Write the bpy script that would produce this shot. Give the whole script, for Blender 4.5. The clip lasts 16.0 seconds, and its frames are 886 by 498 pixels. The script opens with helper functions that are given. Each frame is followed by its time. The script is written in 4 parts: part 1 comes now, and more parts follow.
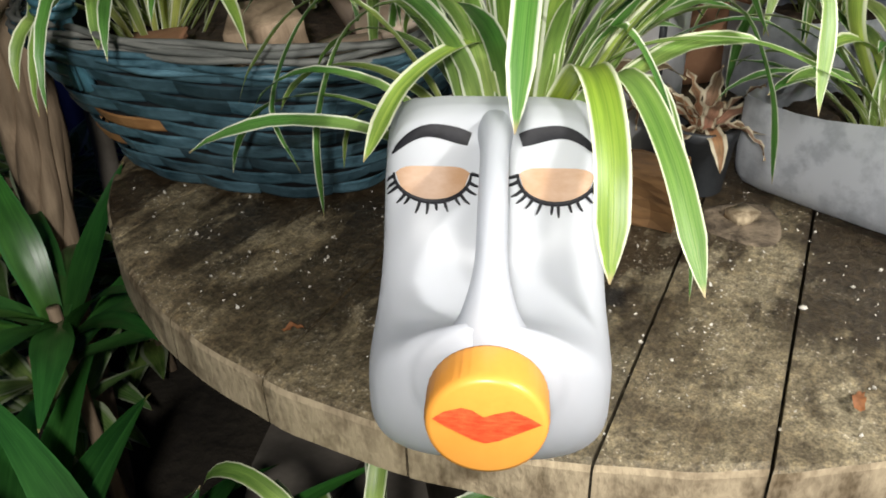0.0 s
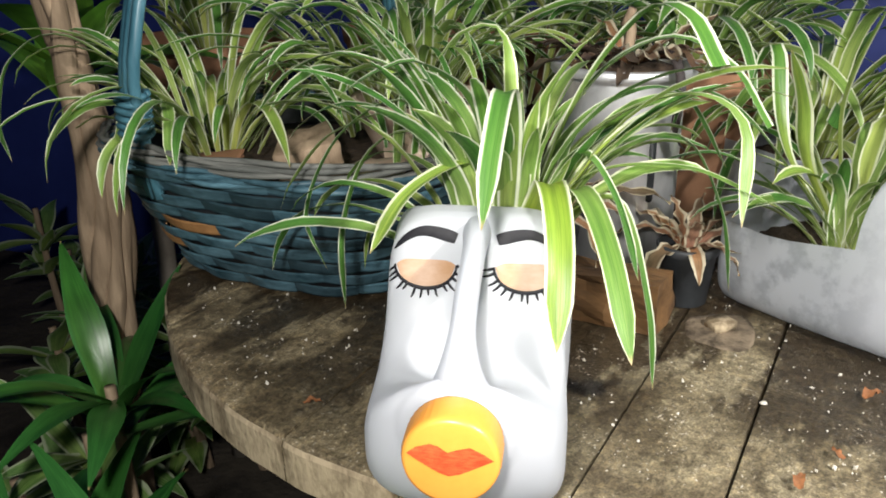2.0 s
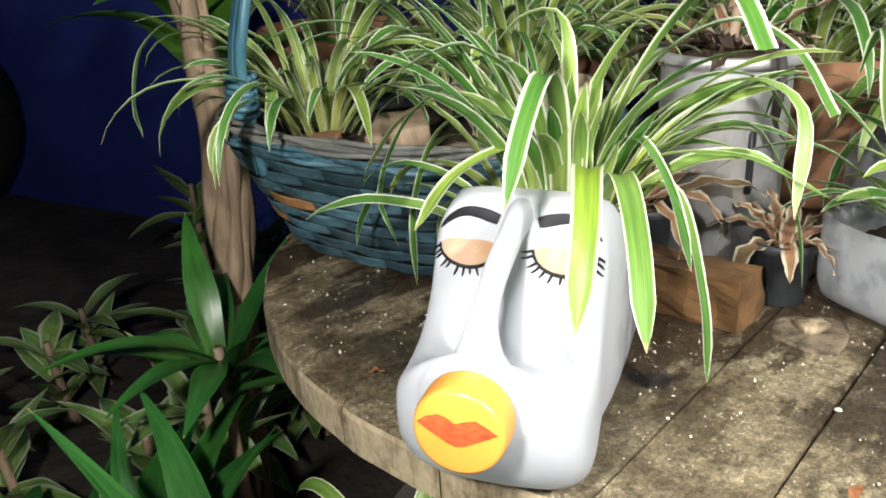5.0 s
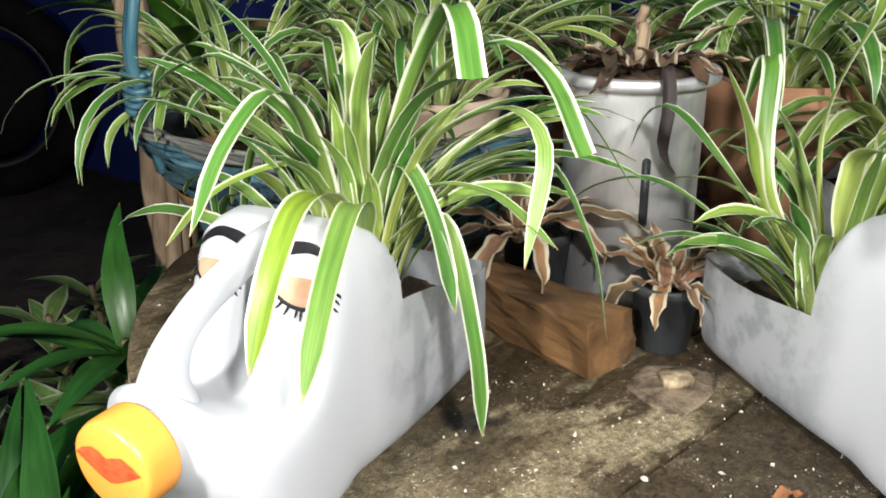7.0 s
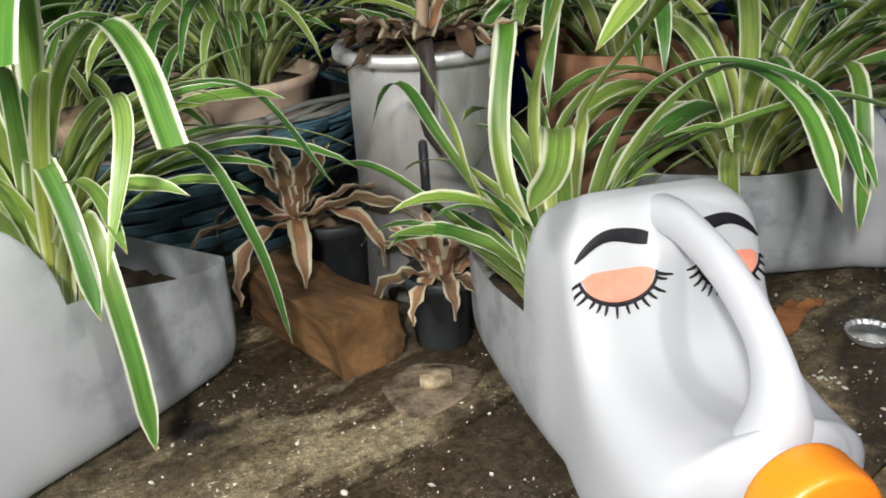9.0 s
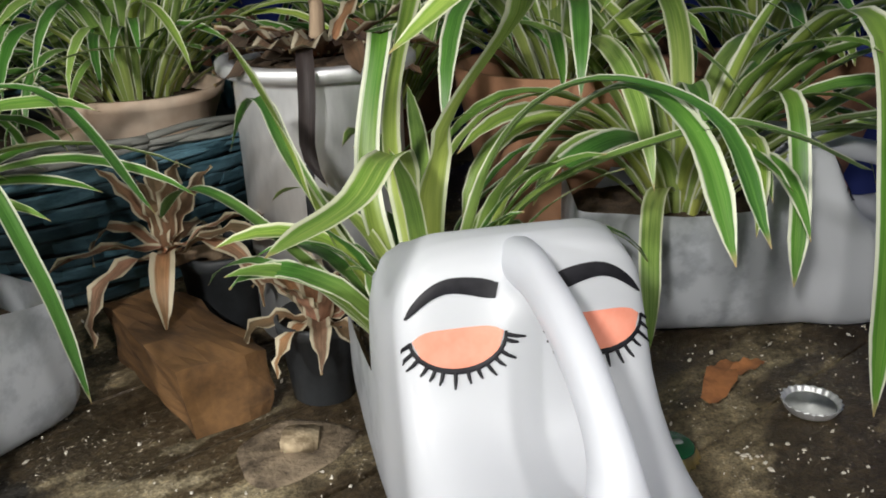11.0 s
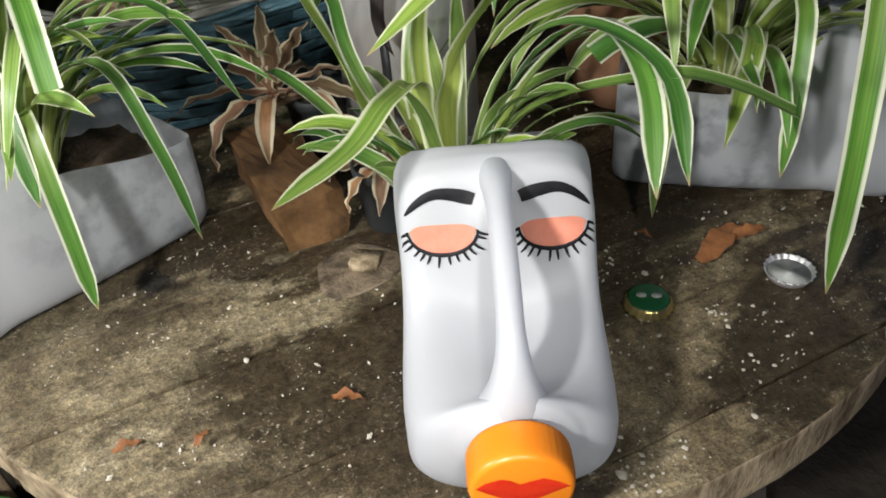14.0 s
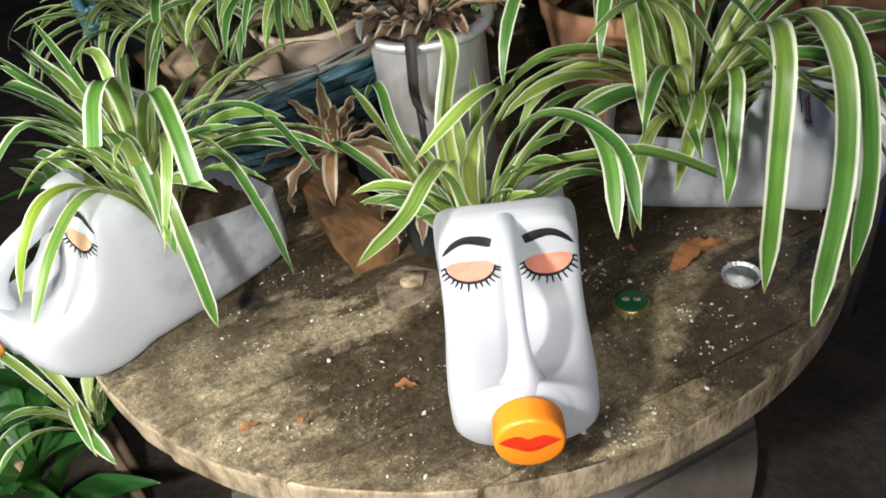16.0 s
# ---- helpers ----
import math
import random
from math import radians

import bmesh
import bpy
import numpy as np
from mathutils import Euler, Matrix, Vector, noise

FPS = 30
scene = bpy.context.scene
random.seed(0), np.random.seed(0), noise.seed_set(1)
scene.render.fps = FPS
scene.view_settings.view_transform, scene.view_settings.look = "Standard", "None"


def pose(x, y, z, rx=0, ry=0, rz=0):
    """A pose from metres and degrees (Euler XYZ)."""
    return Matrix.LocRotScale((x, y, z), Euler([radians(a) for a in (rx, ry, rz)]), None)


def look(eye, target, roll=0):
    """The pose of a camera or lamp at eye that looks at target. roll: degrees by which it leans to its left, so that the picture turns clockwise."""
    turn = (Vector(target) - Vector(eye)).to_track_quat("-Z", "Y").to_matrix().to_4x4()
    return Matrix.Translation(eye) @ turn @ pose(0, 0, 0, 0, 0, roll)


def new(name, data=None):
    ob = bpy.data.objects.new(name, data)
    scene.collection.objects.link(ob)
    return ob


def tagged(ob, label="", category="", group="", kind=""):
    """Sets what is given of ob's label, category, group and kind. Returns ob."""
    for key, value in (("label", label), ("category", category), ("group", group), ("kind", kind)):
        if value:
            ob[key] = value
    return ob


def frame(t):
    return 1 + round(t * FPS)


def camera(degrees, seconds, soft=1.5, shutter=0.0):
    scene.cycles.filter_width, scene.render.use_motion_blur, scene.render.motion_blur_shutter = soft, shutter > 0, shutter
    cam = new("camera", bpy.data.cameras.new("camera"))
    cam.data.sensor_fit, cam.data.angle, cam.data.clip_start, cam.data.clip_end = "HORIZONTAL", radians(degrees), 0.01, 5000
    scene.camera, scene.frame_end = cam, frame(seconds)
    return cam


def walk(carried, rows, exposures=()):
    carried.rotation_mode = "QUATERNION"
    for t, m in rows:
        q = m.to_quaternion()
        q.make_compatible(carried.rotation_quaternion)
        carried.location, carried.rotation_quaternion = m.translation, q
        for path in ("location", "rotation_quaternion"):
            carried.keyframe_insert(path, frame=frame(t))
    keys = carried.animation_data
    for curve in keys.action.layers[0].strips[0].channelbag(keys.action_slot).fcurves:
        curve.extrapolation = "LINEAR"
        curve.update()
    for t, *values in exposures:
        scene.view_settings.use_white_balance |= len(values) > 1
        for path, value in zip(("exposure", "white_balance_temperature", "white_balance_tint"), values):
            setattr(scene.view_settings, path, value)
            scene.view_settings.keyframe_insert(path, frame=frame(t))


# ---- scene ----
cam = camera(55.9, 16.0, 1.8)
PATH = [
    (0, (0.105, -0.047, 1.071), (-0.286, 1.635, 0.063), -0.8),
    (0.5, (0.106, -0.044, 1.073), (-0.301, 1.667, 0.12), -0.7),
    (1, (0.118, -0.065, 1.076), (-0.305, 1.682, 0.2), -0.3),
    (1.5, (0.134, -0.095, 1.083), (-0.361, 1.684, 0.313), -0.3),
    (2, (0.153, -0.118, 1.087), (-0.385, 1.666, 0.359), -0.4),
    (2.5, (0.174, -0.127, 1.096), (-0.377, 1.661, 0.388), -1.2),
    (3, (0.185, -0.126, 1.087), (-0.39, 1.645, 0.357), -1.6),
    (3.5, (0.192, -0.129, 1.09), (-0.428, 1.623, 0.352), -2.0),
    (4, (0.2, -0.124, 1.086), (-0.514, 1.59, 0.343), -2.7),
    (4.2, (0.201, -0.121, 1.084), (-0.556, 1.575, 0.344), -2.8),
    (6.5, (0.302, -0.031, 1.087), (-0.756, 1.486, 0.326), -0.5),
    (7, (0.352, 0.02, 1.086), (-0.761, 1.503, 0.336), -0.9),
    (7.5, (0.401, 0.082, 1.083), (-0.727, 1.551, 0.329), -1.0),
    (8, (0.439, 0.113, 1.082), (-0.722, 1.546, 0.307), -2.0),
    (8.5, (0.459, 0.148, 1.08), (-0.698, 1.583, 0.304), -3.5),
    (9, (0.469, 0.158, 1.074), (-0.692, 1.577, 0.276), -3.4),
    (9.5, (0.474, 0.176, 1.066), (-0.677, 1.611, 0.281), -3.1),
    (10, (0.469, 0.202, 1.057), (-0.695, 1.638, 0.295), -2.7),
    (10.2, (0.474, 0.212, 1.052), (-0.67, 1.672, 0.305), -2.0),
    (12.3, (0.497, 0.289, 1.051), (-0.873, 1.46, 0.184), 1.3),
    (12.5, (0.51, 0.287, 1.058), (-0.873, 1.383, 0.116), 1.7),
    (13, (0.529, 0.281, 1.082), (-0.779, 1.286, -0.048), 0.8),
    (13.5, (0.55, 0.276, 1.127), (-0.743, 1.203, -0.085), -2.6),
    (14, (0.575, 0.264, 1.151), (-0.69, 1.207, -0.077), -4.7),
    (14.5, (0.597, 0.251, 1.18), (-0.644, 1.144, -0.11), -6.3),
    (15, (0.617, 0.24, 1.199), (-0.639, 1.125, -0.082), -6.9),
    (15.5, (0.647, 0.222, 1.234), (-0.661, 1.088, -0.006), -8.6),
    (16, (0.668, 0.206, 1.274), (-0.635, 1.065, 0.024), -9.3),
]
EXPOSURES = ((0, 0.0), (2, 0.33), (4, 0.58), (7, 0.52), (7.5, 0.33), (8.2, 0.15), (9, 0.05), (10.2, 0.05), (12.5, -0.3), (13.5, -0.2), (14.5, 0.18), (16, 0.38))
walk(cam, [(t, look(eye, target, roll)) for t, eye, target, roll in PATH], EXPOSURES)

# ---- light ----
world = bpy.data.worlds.new("night")
scene.world = world
world.use_nodes = True
world.node_tree.nodes["Background"].inputs[0].default_value = (0.10, 0.16, 0.40, 1)
world.node_tree.nodes["Background"].inputs[1].default_value = 0.03
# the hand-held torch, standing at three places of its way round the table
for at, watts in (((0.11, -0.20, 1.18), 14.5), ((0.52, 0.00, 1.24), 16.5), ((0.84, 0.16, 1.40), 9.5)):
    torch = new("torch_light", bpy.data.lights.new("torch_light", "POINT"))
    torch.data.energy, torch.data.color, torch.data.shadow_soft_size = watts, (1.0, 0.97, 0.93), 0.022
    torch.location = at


# ---- materials ----
def material(name):
    m = bpy.data.materials.new(name)
    m.use_nodes = True
    nt = m.node_tree
    return m, nt, nt.nodes["Principled BSDF"]


def node(nt, kind, **kw):
    n = nt.nodes.new(kind)
    for k, v in kw.items():
        n.inputs[k.replace("_", " ")].default_value = v
    return n


def coords(nt, scale=(1, 1, 1), space="Object", rot=0.0):
    tc, mp = nt.nodes.new("ShaderNodeTexCoord"), nt.nodes.new("ShaderNodeMapping")
    mp.inputs["Scale"].default_value = scale
    mp.inputs["Rotation"].default_value = (0, 0, rot)
    nt.links.new(tc.outputs[space], mp.inputs["Vector"])
    return mp.outputs["Vector"]


def noise_tex(nt, vec, scale, detail=4.0, rough=0.6):
    n = node(nt, "ShaderNodeTexNoise", Scale=scale, Detail=detail, Roughness=rough)
    nt.links.new(vec, n.inputs["Vector"])
    return n.outputs["Fac"]


def ramp(nt, fac, stops):
    r = nt.nodes.new("ShaderNodeValToRGB")
    e = r.color_ramp.elements
    while len(e) < len(stops):
        e.new(0.5)
    for el, (p, c) in zip(e, stops):
        el.position, el.color = p, (*c, 1) if len(c) == 3 else c
    nt.links.new(fac, r.inputs["Fac"])
    return r.outputs["Color"]


def mixed(nt, fac, a, b, mode="MIX"):
    n = nt.nodes.new("ShaderNodeMix")
    n.data_type, n.blend_type = "RGBA", mode
    for s, v in ((n.inputs[0], fac), (n.inputs[6], a), (n.inputs[7], b)):
        if hasattr(v, "links"):
            nt.links.new(v, s)
        else:
            s.default_value = v if isinstance(v, float) else (*v, 1)
    return n.outputs[2]


def maths(nt, op, a, b=0.0):
    n = nt.nodes.new("ShaderNodeMath")
    n.operation = op
    for s, v in zip(n.inputs, (a, b)):
        if hasattr(v, "links"):
            nt.links.new(v, s)
        else:
            s.default_value = v
    return n.outputs[0]


def bumped(nt, bs, height, strength=0.3, dist=0.002):
    b = node(nt, "ShaderNodeBump", Strength=strength, Distance=dist)
    nt.links.new(height, b.inputs["Height"])
    nt.links.new(b.outputs["Normal"], bs.inputs["Normal"])


def two_tone(name, a, b, scale=40, rough=0.6, metal=0.0, bump=0.2, dist=0.001, stretch=(1, 1, 1), spread=(0.3, 0.7), rot=0.0, fine=6.0):
    m, nt, bs = material(name)
    v = coords(nt, stretch, rot=rot)
    f, g = noise_tex(nt, v, scale), noise_tex(nt, v, scale * fine, 3)
    mx = maths(nt, "MULTIPLY_ADD", f, 0.75)
    mx.node.inputs[2].default_value = 0.0
    s = maths(nt, "ADD", mx, maths(nt, "MULTIPLY", g, 0.25))
    nt.links.new(ramp(nt, s, [(spread[0], a), (spread[1], b)]), bs.inputs["Base Color"])
    bs.inputs["Roughness"].default_value, bs.inputs["Metallic"].default_value = rough, metal
    bumped(nt, bs, s, bump, dist)
    return m


def plastic_milky():
    m, nt, bs = material("milky_plastic")
    v = coords(nt)
    f, g = noise_tex(nt, v, 38, 6, 0.65), noise_tex(nt, v, 9, 3)
    sep = nt.nodes.new("ShaderNodeSeparateXYZ")
    nt.links.new(v, sep.inputs[0])
    # soil stains on the wall of the trough that holds the earth
    back = ramp(nt, sep.outputs["Y"], [(0.125, (0, 0, 0)), (0.17, (1, 1, 1))])
    smear = ramp(nt, f, [(0.47, (0, 0, 0)), (0.60, (1, 1, 1))])
    base = mixed(nt, maths(nt, "MULTIPLY", back, maths(nt, "MULTIPLY", smear, 0.7)), (0.73, 0.755, 0.80), (0.23, 0.25, 0.28))
    base = mixed(nt, maths(nt, "MULTIPLY", back, 0.45), base, (0.48, 0.52, 0.56))
    nt.links.new(base, bs.inputs["Base Color"])
    bs.inputs["Roughness"].default_value = 0.38
    bumped(nt, bs, g, 0.08, 0.002)
    through_wall = nt.nodes.new("ShaderNodeBsdfTranslucent")
    nt.links.new(mixed(nt, 0.5, base, (0.86, 0.89, 0.92)), through_wall.inputs["Color"])
    mx = nt.nodes.new("ShaderNodeMixShader")
    mx.inputs[0].default_value = 0.42
    nt.links.new(bs.outputs[0], mx.inputs[1])
    nt.links.new(through_wall.outputs[0], mx.inputs[2])
    nt.links.new(mx.outputs[0], nt.nodes["Material Output"].inputs["Surface"])
    return m


def leaf_material(name, centre, stripe, edge, base_tint, margin=0.30, rough=0.38):
    m, nt, bs = material(name)
    uv = nt.nodes.new("ShaderNodeUVMap")
    sep = nt.nodes.new("ShaderNodeSeparateXYZ")
    nt.links.new(uv.outputs[0], sep.inputs[0])
    info = nt.nodes.new("ShaderNodeObjectInfo")
    d = maths(nt, "ABSOLUTE", maths(nt, "SUBTRACT", sep.outputs["X"], 0.5))
    stretch = nt.nodes.new("ShaderNodeMapping")
    stretch.inputs["Scale"].default_value = (26, 1.2, 1)
    add = nt.nodes.new("ShaderNodeVectorMath")
    nt.links.new(uv.outputs[0], add.inputs[0])
    comb = nt.nodes.new("ShaderNodeCombineXYZ")
    nt.links.new(maths(nt, "MULTIPLY", info.outputs["Random"], 37.0), comb.inputs[1])
    nt.links.new(comb.outputs[0], add.inputs[1])
    nt.links.new(add.outputs[0], stretch.inputs["Vector"])
    streak = noise_tex(nt, stretch.outputs[0], 1.0, 2)
    body = mixed(nt, ramp(nt, streak, [(0.36, (0, 0, 0)), (0.70, (1, 1, 1))]), centre, stripe)
    # paler towards the sheath, with its own amount on every leaf
    low = ramp(nt, sep.outputs["Y"], [(0.08, (1, 1, 1)), (0.68, (0, 0, 0))])
    body = mixed(nt, maths(nt, "MULTIPLY", low, 0.75), body, base_tint)
    vary = ramp(nt, info.outputs["Random"], [(0.0, (0.62, 0.74, 0.6)), (0.5, (1, 1, 1)), (1.0, (1.2, 1.12, 0.8))])
    body = mixed(nt, 1.0, body, vary, "MULTIPLY")
    blotch = node(nt, "ShaderNodeTexNoise", Scale=5.0, Detail=3.0)
    nt.links.new(add.outputs[0], blotch.inputs["Vector"])
    body = mixed(nt, 1.0, body, ramp(nt, blotch.outputs["Fac"], [(0.3, (0.68, 0.74, 0.70)), (0.7, (1.22, 1.18, 1.1))]), "MULTIPLY")
    own = maths(nt, "MULTIPLY", maths(nt, "SUBTRACT", info.outputs["Random"], 0.5), 0.09)
    wob = maths(nt, "ADD", maths(nt, "ADD", d, own), maths(nt, "MULTIPLY", maths(nt, "SUBTRACT", streak, 0.5), 0.14))
    rim = ramp(nt, wob, [(margin, (0, 0, 0)), (margin + 0.07, (1, 1, 1))])
    col = mixed(nt, rim, body, edge)
    # brown scorch at some tips
    tip = ramp(nt, sep.outputs["Y"], [(0.975, (0, 0, 0)), (0.998, (1, 1, 1))])
    col = mixed(nt, tip, col, (0.45, 0.33, 0.16))
    nt.links.new(col, bs.inputs["Base Color"])
    bs.inputs["Roughness"].default_value = rough
    tr = nt.nodes.new("ShaderNodeBsdfTranslucent")
    nt.links.new(col, tr.inputs["Color"])
    mx = nt.nodes.new("ShaderNodeMixShader")
    mx.inputs[0].default_value = 0.25
    out = nt.nodes["Material Output"]
    nt.links.new(bs.outputs[0], mx.inputs[1])
    nt.links.new(tr.outputs[0], mx.inputs[2])
    nt.links.new(mx.outputs[0], out.inputs["Surface"])
    bumped(nt, bs, streak, 0.25, 0.0006)
    return m


def table_wood():
    m, nt, bs = material("weathered_wood")
    v = coords(nt, (1, 1, 1), rot=radians(-78))
    lines = nt.nodes.new("ShaderNodeMapping")
    lines.inputs["Scale"].default_value = (5, 90, 90)
    nt.links.new(v, lines.inputs["Vector"])
    vg = lines.outputs["Vector"]
    big, mid, fine = noise_tex(nt, v, 9, 6, 0.62), noise_tex(nt, v, 30, 5, 0.6), noise_tex(nt, v, 420, 3, 0.7)
    grain = noise_tex(nt, vg, 2.2, 4)
    blend = maths(nt, "ADD", maths(nt, "MULTIPLY", big, 0.55), maths(nt, "MULTIPLY", mid, 0.45))
    col = ramp(nt, blend, [(0.38, (0.078, 0.062, 0.036)), (0.47, (0.170, 0.142, 0.086)), (0.54, (0.266, 0.230, 0.146)), (0.66, (0.352, 0.316, 0.216))])
    col = mixed(nt, maths(nt, "MULTIPLY", ramp(nt, grain, [(0.38, (1, 1, 1)), (0.55, (0, 0, 0))]), 0.22), col, (0.11, 0.08, 0.05))
    info = nt.nodes.new("ShaderNodeObjectInfo")
    col = mixed(nt, 1.0, col, ramp(nt, info.outputs["Random"], [(0, (0.8, 0.8, 0.8)), (1, (1.15, 1.1, 1.05))]), "MULTIPLY")
    # damp dark patches
    sep = nt.nodes.new("ShaderNodeSeparateXYZ")
    geo = nt.nodes.new("ShaderNodeNewGeometry")
    nt.links.new(geo.outputs["Position"], sep.inputs[0])
    drawn = nt.nodes.new("ShaderNodeMapping")
    drawn.inputs["Scale"].default_value = (0.42, 1, 1)
    nt.links.new(v, drawn.inputs["Vector"])
    pool = noise_tex(nt, drawn.outputs["Vector"], 15, 6, 0.64)
    damp = ramp(nt, pool, [(0.44, (0, 0, 0)), (0.505, (1, 1, 1))])
    shore = ramp(nt, maths(nt, "ADD", sep.outputs["Y"], maths(nt, "MULTIPLY", maths(nt, "SUBTRACT", big, 0.5), 0.5)), [(0.26, (0.25, 0.25, 0.25)), (0.40, (1, 1, 1))])
    wet = maths(nt, "MULTIPLY", damp, shore)
    col = mixed(nt, maths(nt, "MULTIPLY", wet, 0.9), col, (0.040, 0.029, 0.018))

    def spot(x, y, r, rag):
        d = nt.nodes.new("ShaderNodeVectorMath")
        d.operation = "DISTANCE"
        d.inputs[1].default_value = (x, y, 0.80)
        nt.links.new(geo.outputs["Position"], d.inputs[0])
        e = maths(nt, "ADD", d.outputs["Value"], maths(nt, "MULTIPLY", maths(nt, "SUBTRACT", mid, 0.5), rag))
        return ramp(nt, e, [(r * 0.75, (1, 1, 1)), (r, (0, 0, 0))])
    col = mixed(nt, maths(nt, "MULTIPLY", spot(0.107, 0.371, 0.013, 0.05), 0.95), col, (0.012, 0.011, 0.010))
    # pale grit trodden into the surface
    grit = ramp(nt, fine, [(0.60, (0, 0, 0)), (0.68, (1, 1, 1))])
    patchy = ramp(nt, mid, [(0.44, (0, 0, 0)), (0.62, (1, 1, 1))])
    col = mixed(nt, maths(nt, "MULTIPLY", grit, maths(nt, "MULTIPLY", patchy, 0.9)), col, (0.6, 0.55, 0.45))
    speck, pit = noise_tex(nt, v, 170, 4, 0.7), noise_tex(nt, v, 700, 2, 0.7)
    col = mixed(nt, 1.0, col, ramp(nt, speck, [(0.34, (0.50, 0.48, 0.45)), (0.52, (1, 1, 1)), (0.68, (1.5, 1.45, 1.35))]), "MULTIPLY")
    col = mixed(nt, 1.0, col, ramp(nt, pit, [(0.36, (0.62, 0.60, 0.58)), (0.62, (1.25, 1.22, 1.18))]), "MULTIPLY")
    nt.links.new(col, bs.inputs["Base Color"])
    rr = ramp(nt, wet, [(0, (0.75, 0.75, 0.75)), (1, (0.30, 0.30, 0.30))])
    nt.links.new(rr, bs.inputs["Roughness"])
    h = maths(nt, "ADD", maths(nt, "ADD", mid, maths(nt, "MULTIPLY", grain, 0.3)), maths(nt, "ADD", maths(nt, "MULTIPLY", fine, 0.3), maths(nt, "MULTIPLY", speck, 0.5)))
    bumped(nt, bs, h, 0.6, 0.0045)
    return m


M_JUG = plastic_milky()
M_WOOD = table_wood()
M_SAWN = two_tone("sawn_rim_wood", (0.12, 0.085, 0.045), (0.47, 0.38, 0.25), 45, 0.85, stretch=(1, 1, 0.5), bump=1.0, dist=0.004, spread=(0.36, 0.58))
M_LEAF = leaf_material("variegated_leaf", (0.055, 0.190, 0.028), (0.150, 0.310, 0.080), (0.76, 0.80, 0.62), (0.52, 0.58, 0.20), 0.355)
M_LEAF_PALE = leaf_material("pale_variegated_leaf", (0.15, 0.30, 0.05), (0.34, 0.46, 0.14), (0.74, 0.78, 0.54), (0.62, 0.66, 0.24), 0.365)
M_LEAF_YELLOW = leaf_material("yellowing_leaf", (0.26, 0.40, 0.045), (0.46, 0.52, 0.09), (0.76, 0.79, 0.55), (0.62, 0.55, 0.05), 0.34)
M_LEAF_DARK = leaf_material("dark_green_leaf", (0.027, 0.12, 0.028), (0.042, 0.17, 0.038), (0.046, 0.175, 0.042), (0.055, 0.145, 0.036), 0.44, 0.3)
M_LEAF_ZEBRA = leaf_material("striped_ground_leaf", (0.10, 0.25, 0.05), (0.28, 0.42, 0.17), (0.46, 0.54, 0.34), (0.26, 0.36, 0.12), 0.34, 0.45)
M_LEAF_DRY = leaf_material("dry_pink_leaf", (0.22, 0.13, 0.085), (0.38, 0.23, 0.165), (0.64, 0.57, 0.41), (0.42, 0.20, 0.14), 0.29, 0.6)
M_LEAF_BROWN = leaf_material("withered_leaf", (0.10, 0.065, 0.05), (0.16, 0.10, 0.08), (0.14, 0.09, 0.06), (0.12, 0.08, 0.06), 0.4, 0.7)
M_LEAF_DEADDARK = leaf_material("shrivelled_dark_leaf", (0.035, 0.025, 0.028), (0.07, 0.05, 0.055), (0.05, 0.035, 0.035), (0.05, 0.035, 0.035), 0.42, 0.6)
M_SOIL = two_tone("potting_soil", (0.03, 0.02, 0.012), (0.13, 0.085, 0.05), 120, 0.95, bump=1.0, dist=0.006)
M_INK = two_tone("black_paint", (0.004, 0.004, 0.006), (0.016, 0.016, 0.020), 200, 0.5, bump=0.15)
M_INK.node_tree.nodes["Principled BSDF"].inputs["Specular IOR Level"].default_value = 0.2
M_TAN = two_tone("tan_paint", (0.38, 0.21, 0.10), (0.52, 0.35, 0.24), 45, 0.4, stretch=(1, 1, 2), bump=0.1)
M_SALMON = two_tone("salmon_paint", (0.68, 0.22, 0.14), (0.75, 0.32, 0.23), 60, 0.33, bump=0.1)
M_RED = two_tone("red_orange_paint", (0.58, 0.016, 0.005), (0.72, 0.05, 0.015), 160, 0.4, bump=0.3)
M_RED_PALE = two_tone("streaky_red_paint", (0.70, 0.04, 0.015), (0.80, 0.16, 0.05), 190, 0.4, stretch=(1, 1, 4), bump=0.3)
M_CAP_YELLOW = two_tone("yellow_orange_plastic", (0.86, 0.35, 0.055), (0.90, 0.40, 0.07), 60, 0.35, bump=0.05)
M_CAP_ORANGE = two_tone("orange_plastic", (0.88, 0.24, 0.012), (0.92, 0.28, 0.02), 60, 0.35, bump=0.05)
M_BLUE_SLAT = two_tone("blue_painted_cane", (0.009, 0.036, 0.050), (0.105, 0.205, 0.255), 30, 0.45, stretch=(1, 1, 3), bump=0.3)
M_BARE = two_tone("bare_cane", (0.30, 0.14, 0.05), (0.5, 0.27, 0.11), 60, 0.6)
M_CANE_GREY = two_tone("grey_weathered_cane", (0.07, 0.08, 0.075), (0.30, 0.30, 0.27), 50, 0.65, stretch=(0.3, 0.3, 3))
M_TEAL = two_tone("teal_painted_cane", (0.015, 0.07, 0.10), (0.10, 0.24, 0.30), 40, 0.35, stretch=(1, 1, 0.15))
M_BARK = two_tone("dry_vine_bark", (0.15, 0.10, 0.06), (0.44, 0.33, 0.22), 60, 0.85, stretch=(1, 1, 0.12), bump=0.8, dist=0.003)
M_BLOCK = two_tone("raw_timber", (0.030, 0.016, 0.008), (0.27, 0.140, 0.050), 30, 0.8, stretch=(0.35, 1, 1), bump=0.7, dist=0.002)
M_BLACK = two_tone("black_plastic_and_slot_shade", (0.018, 0.02, 0.022), (0.045, 0.05, 0.055), 40, 0.5)
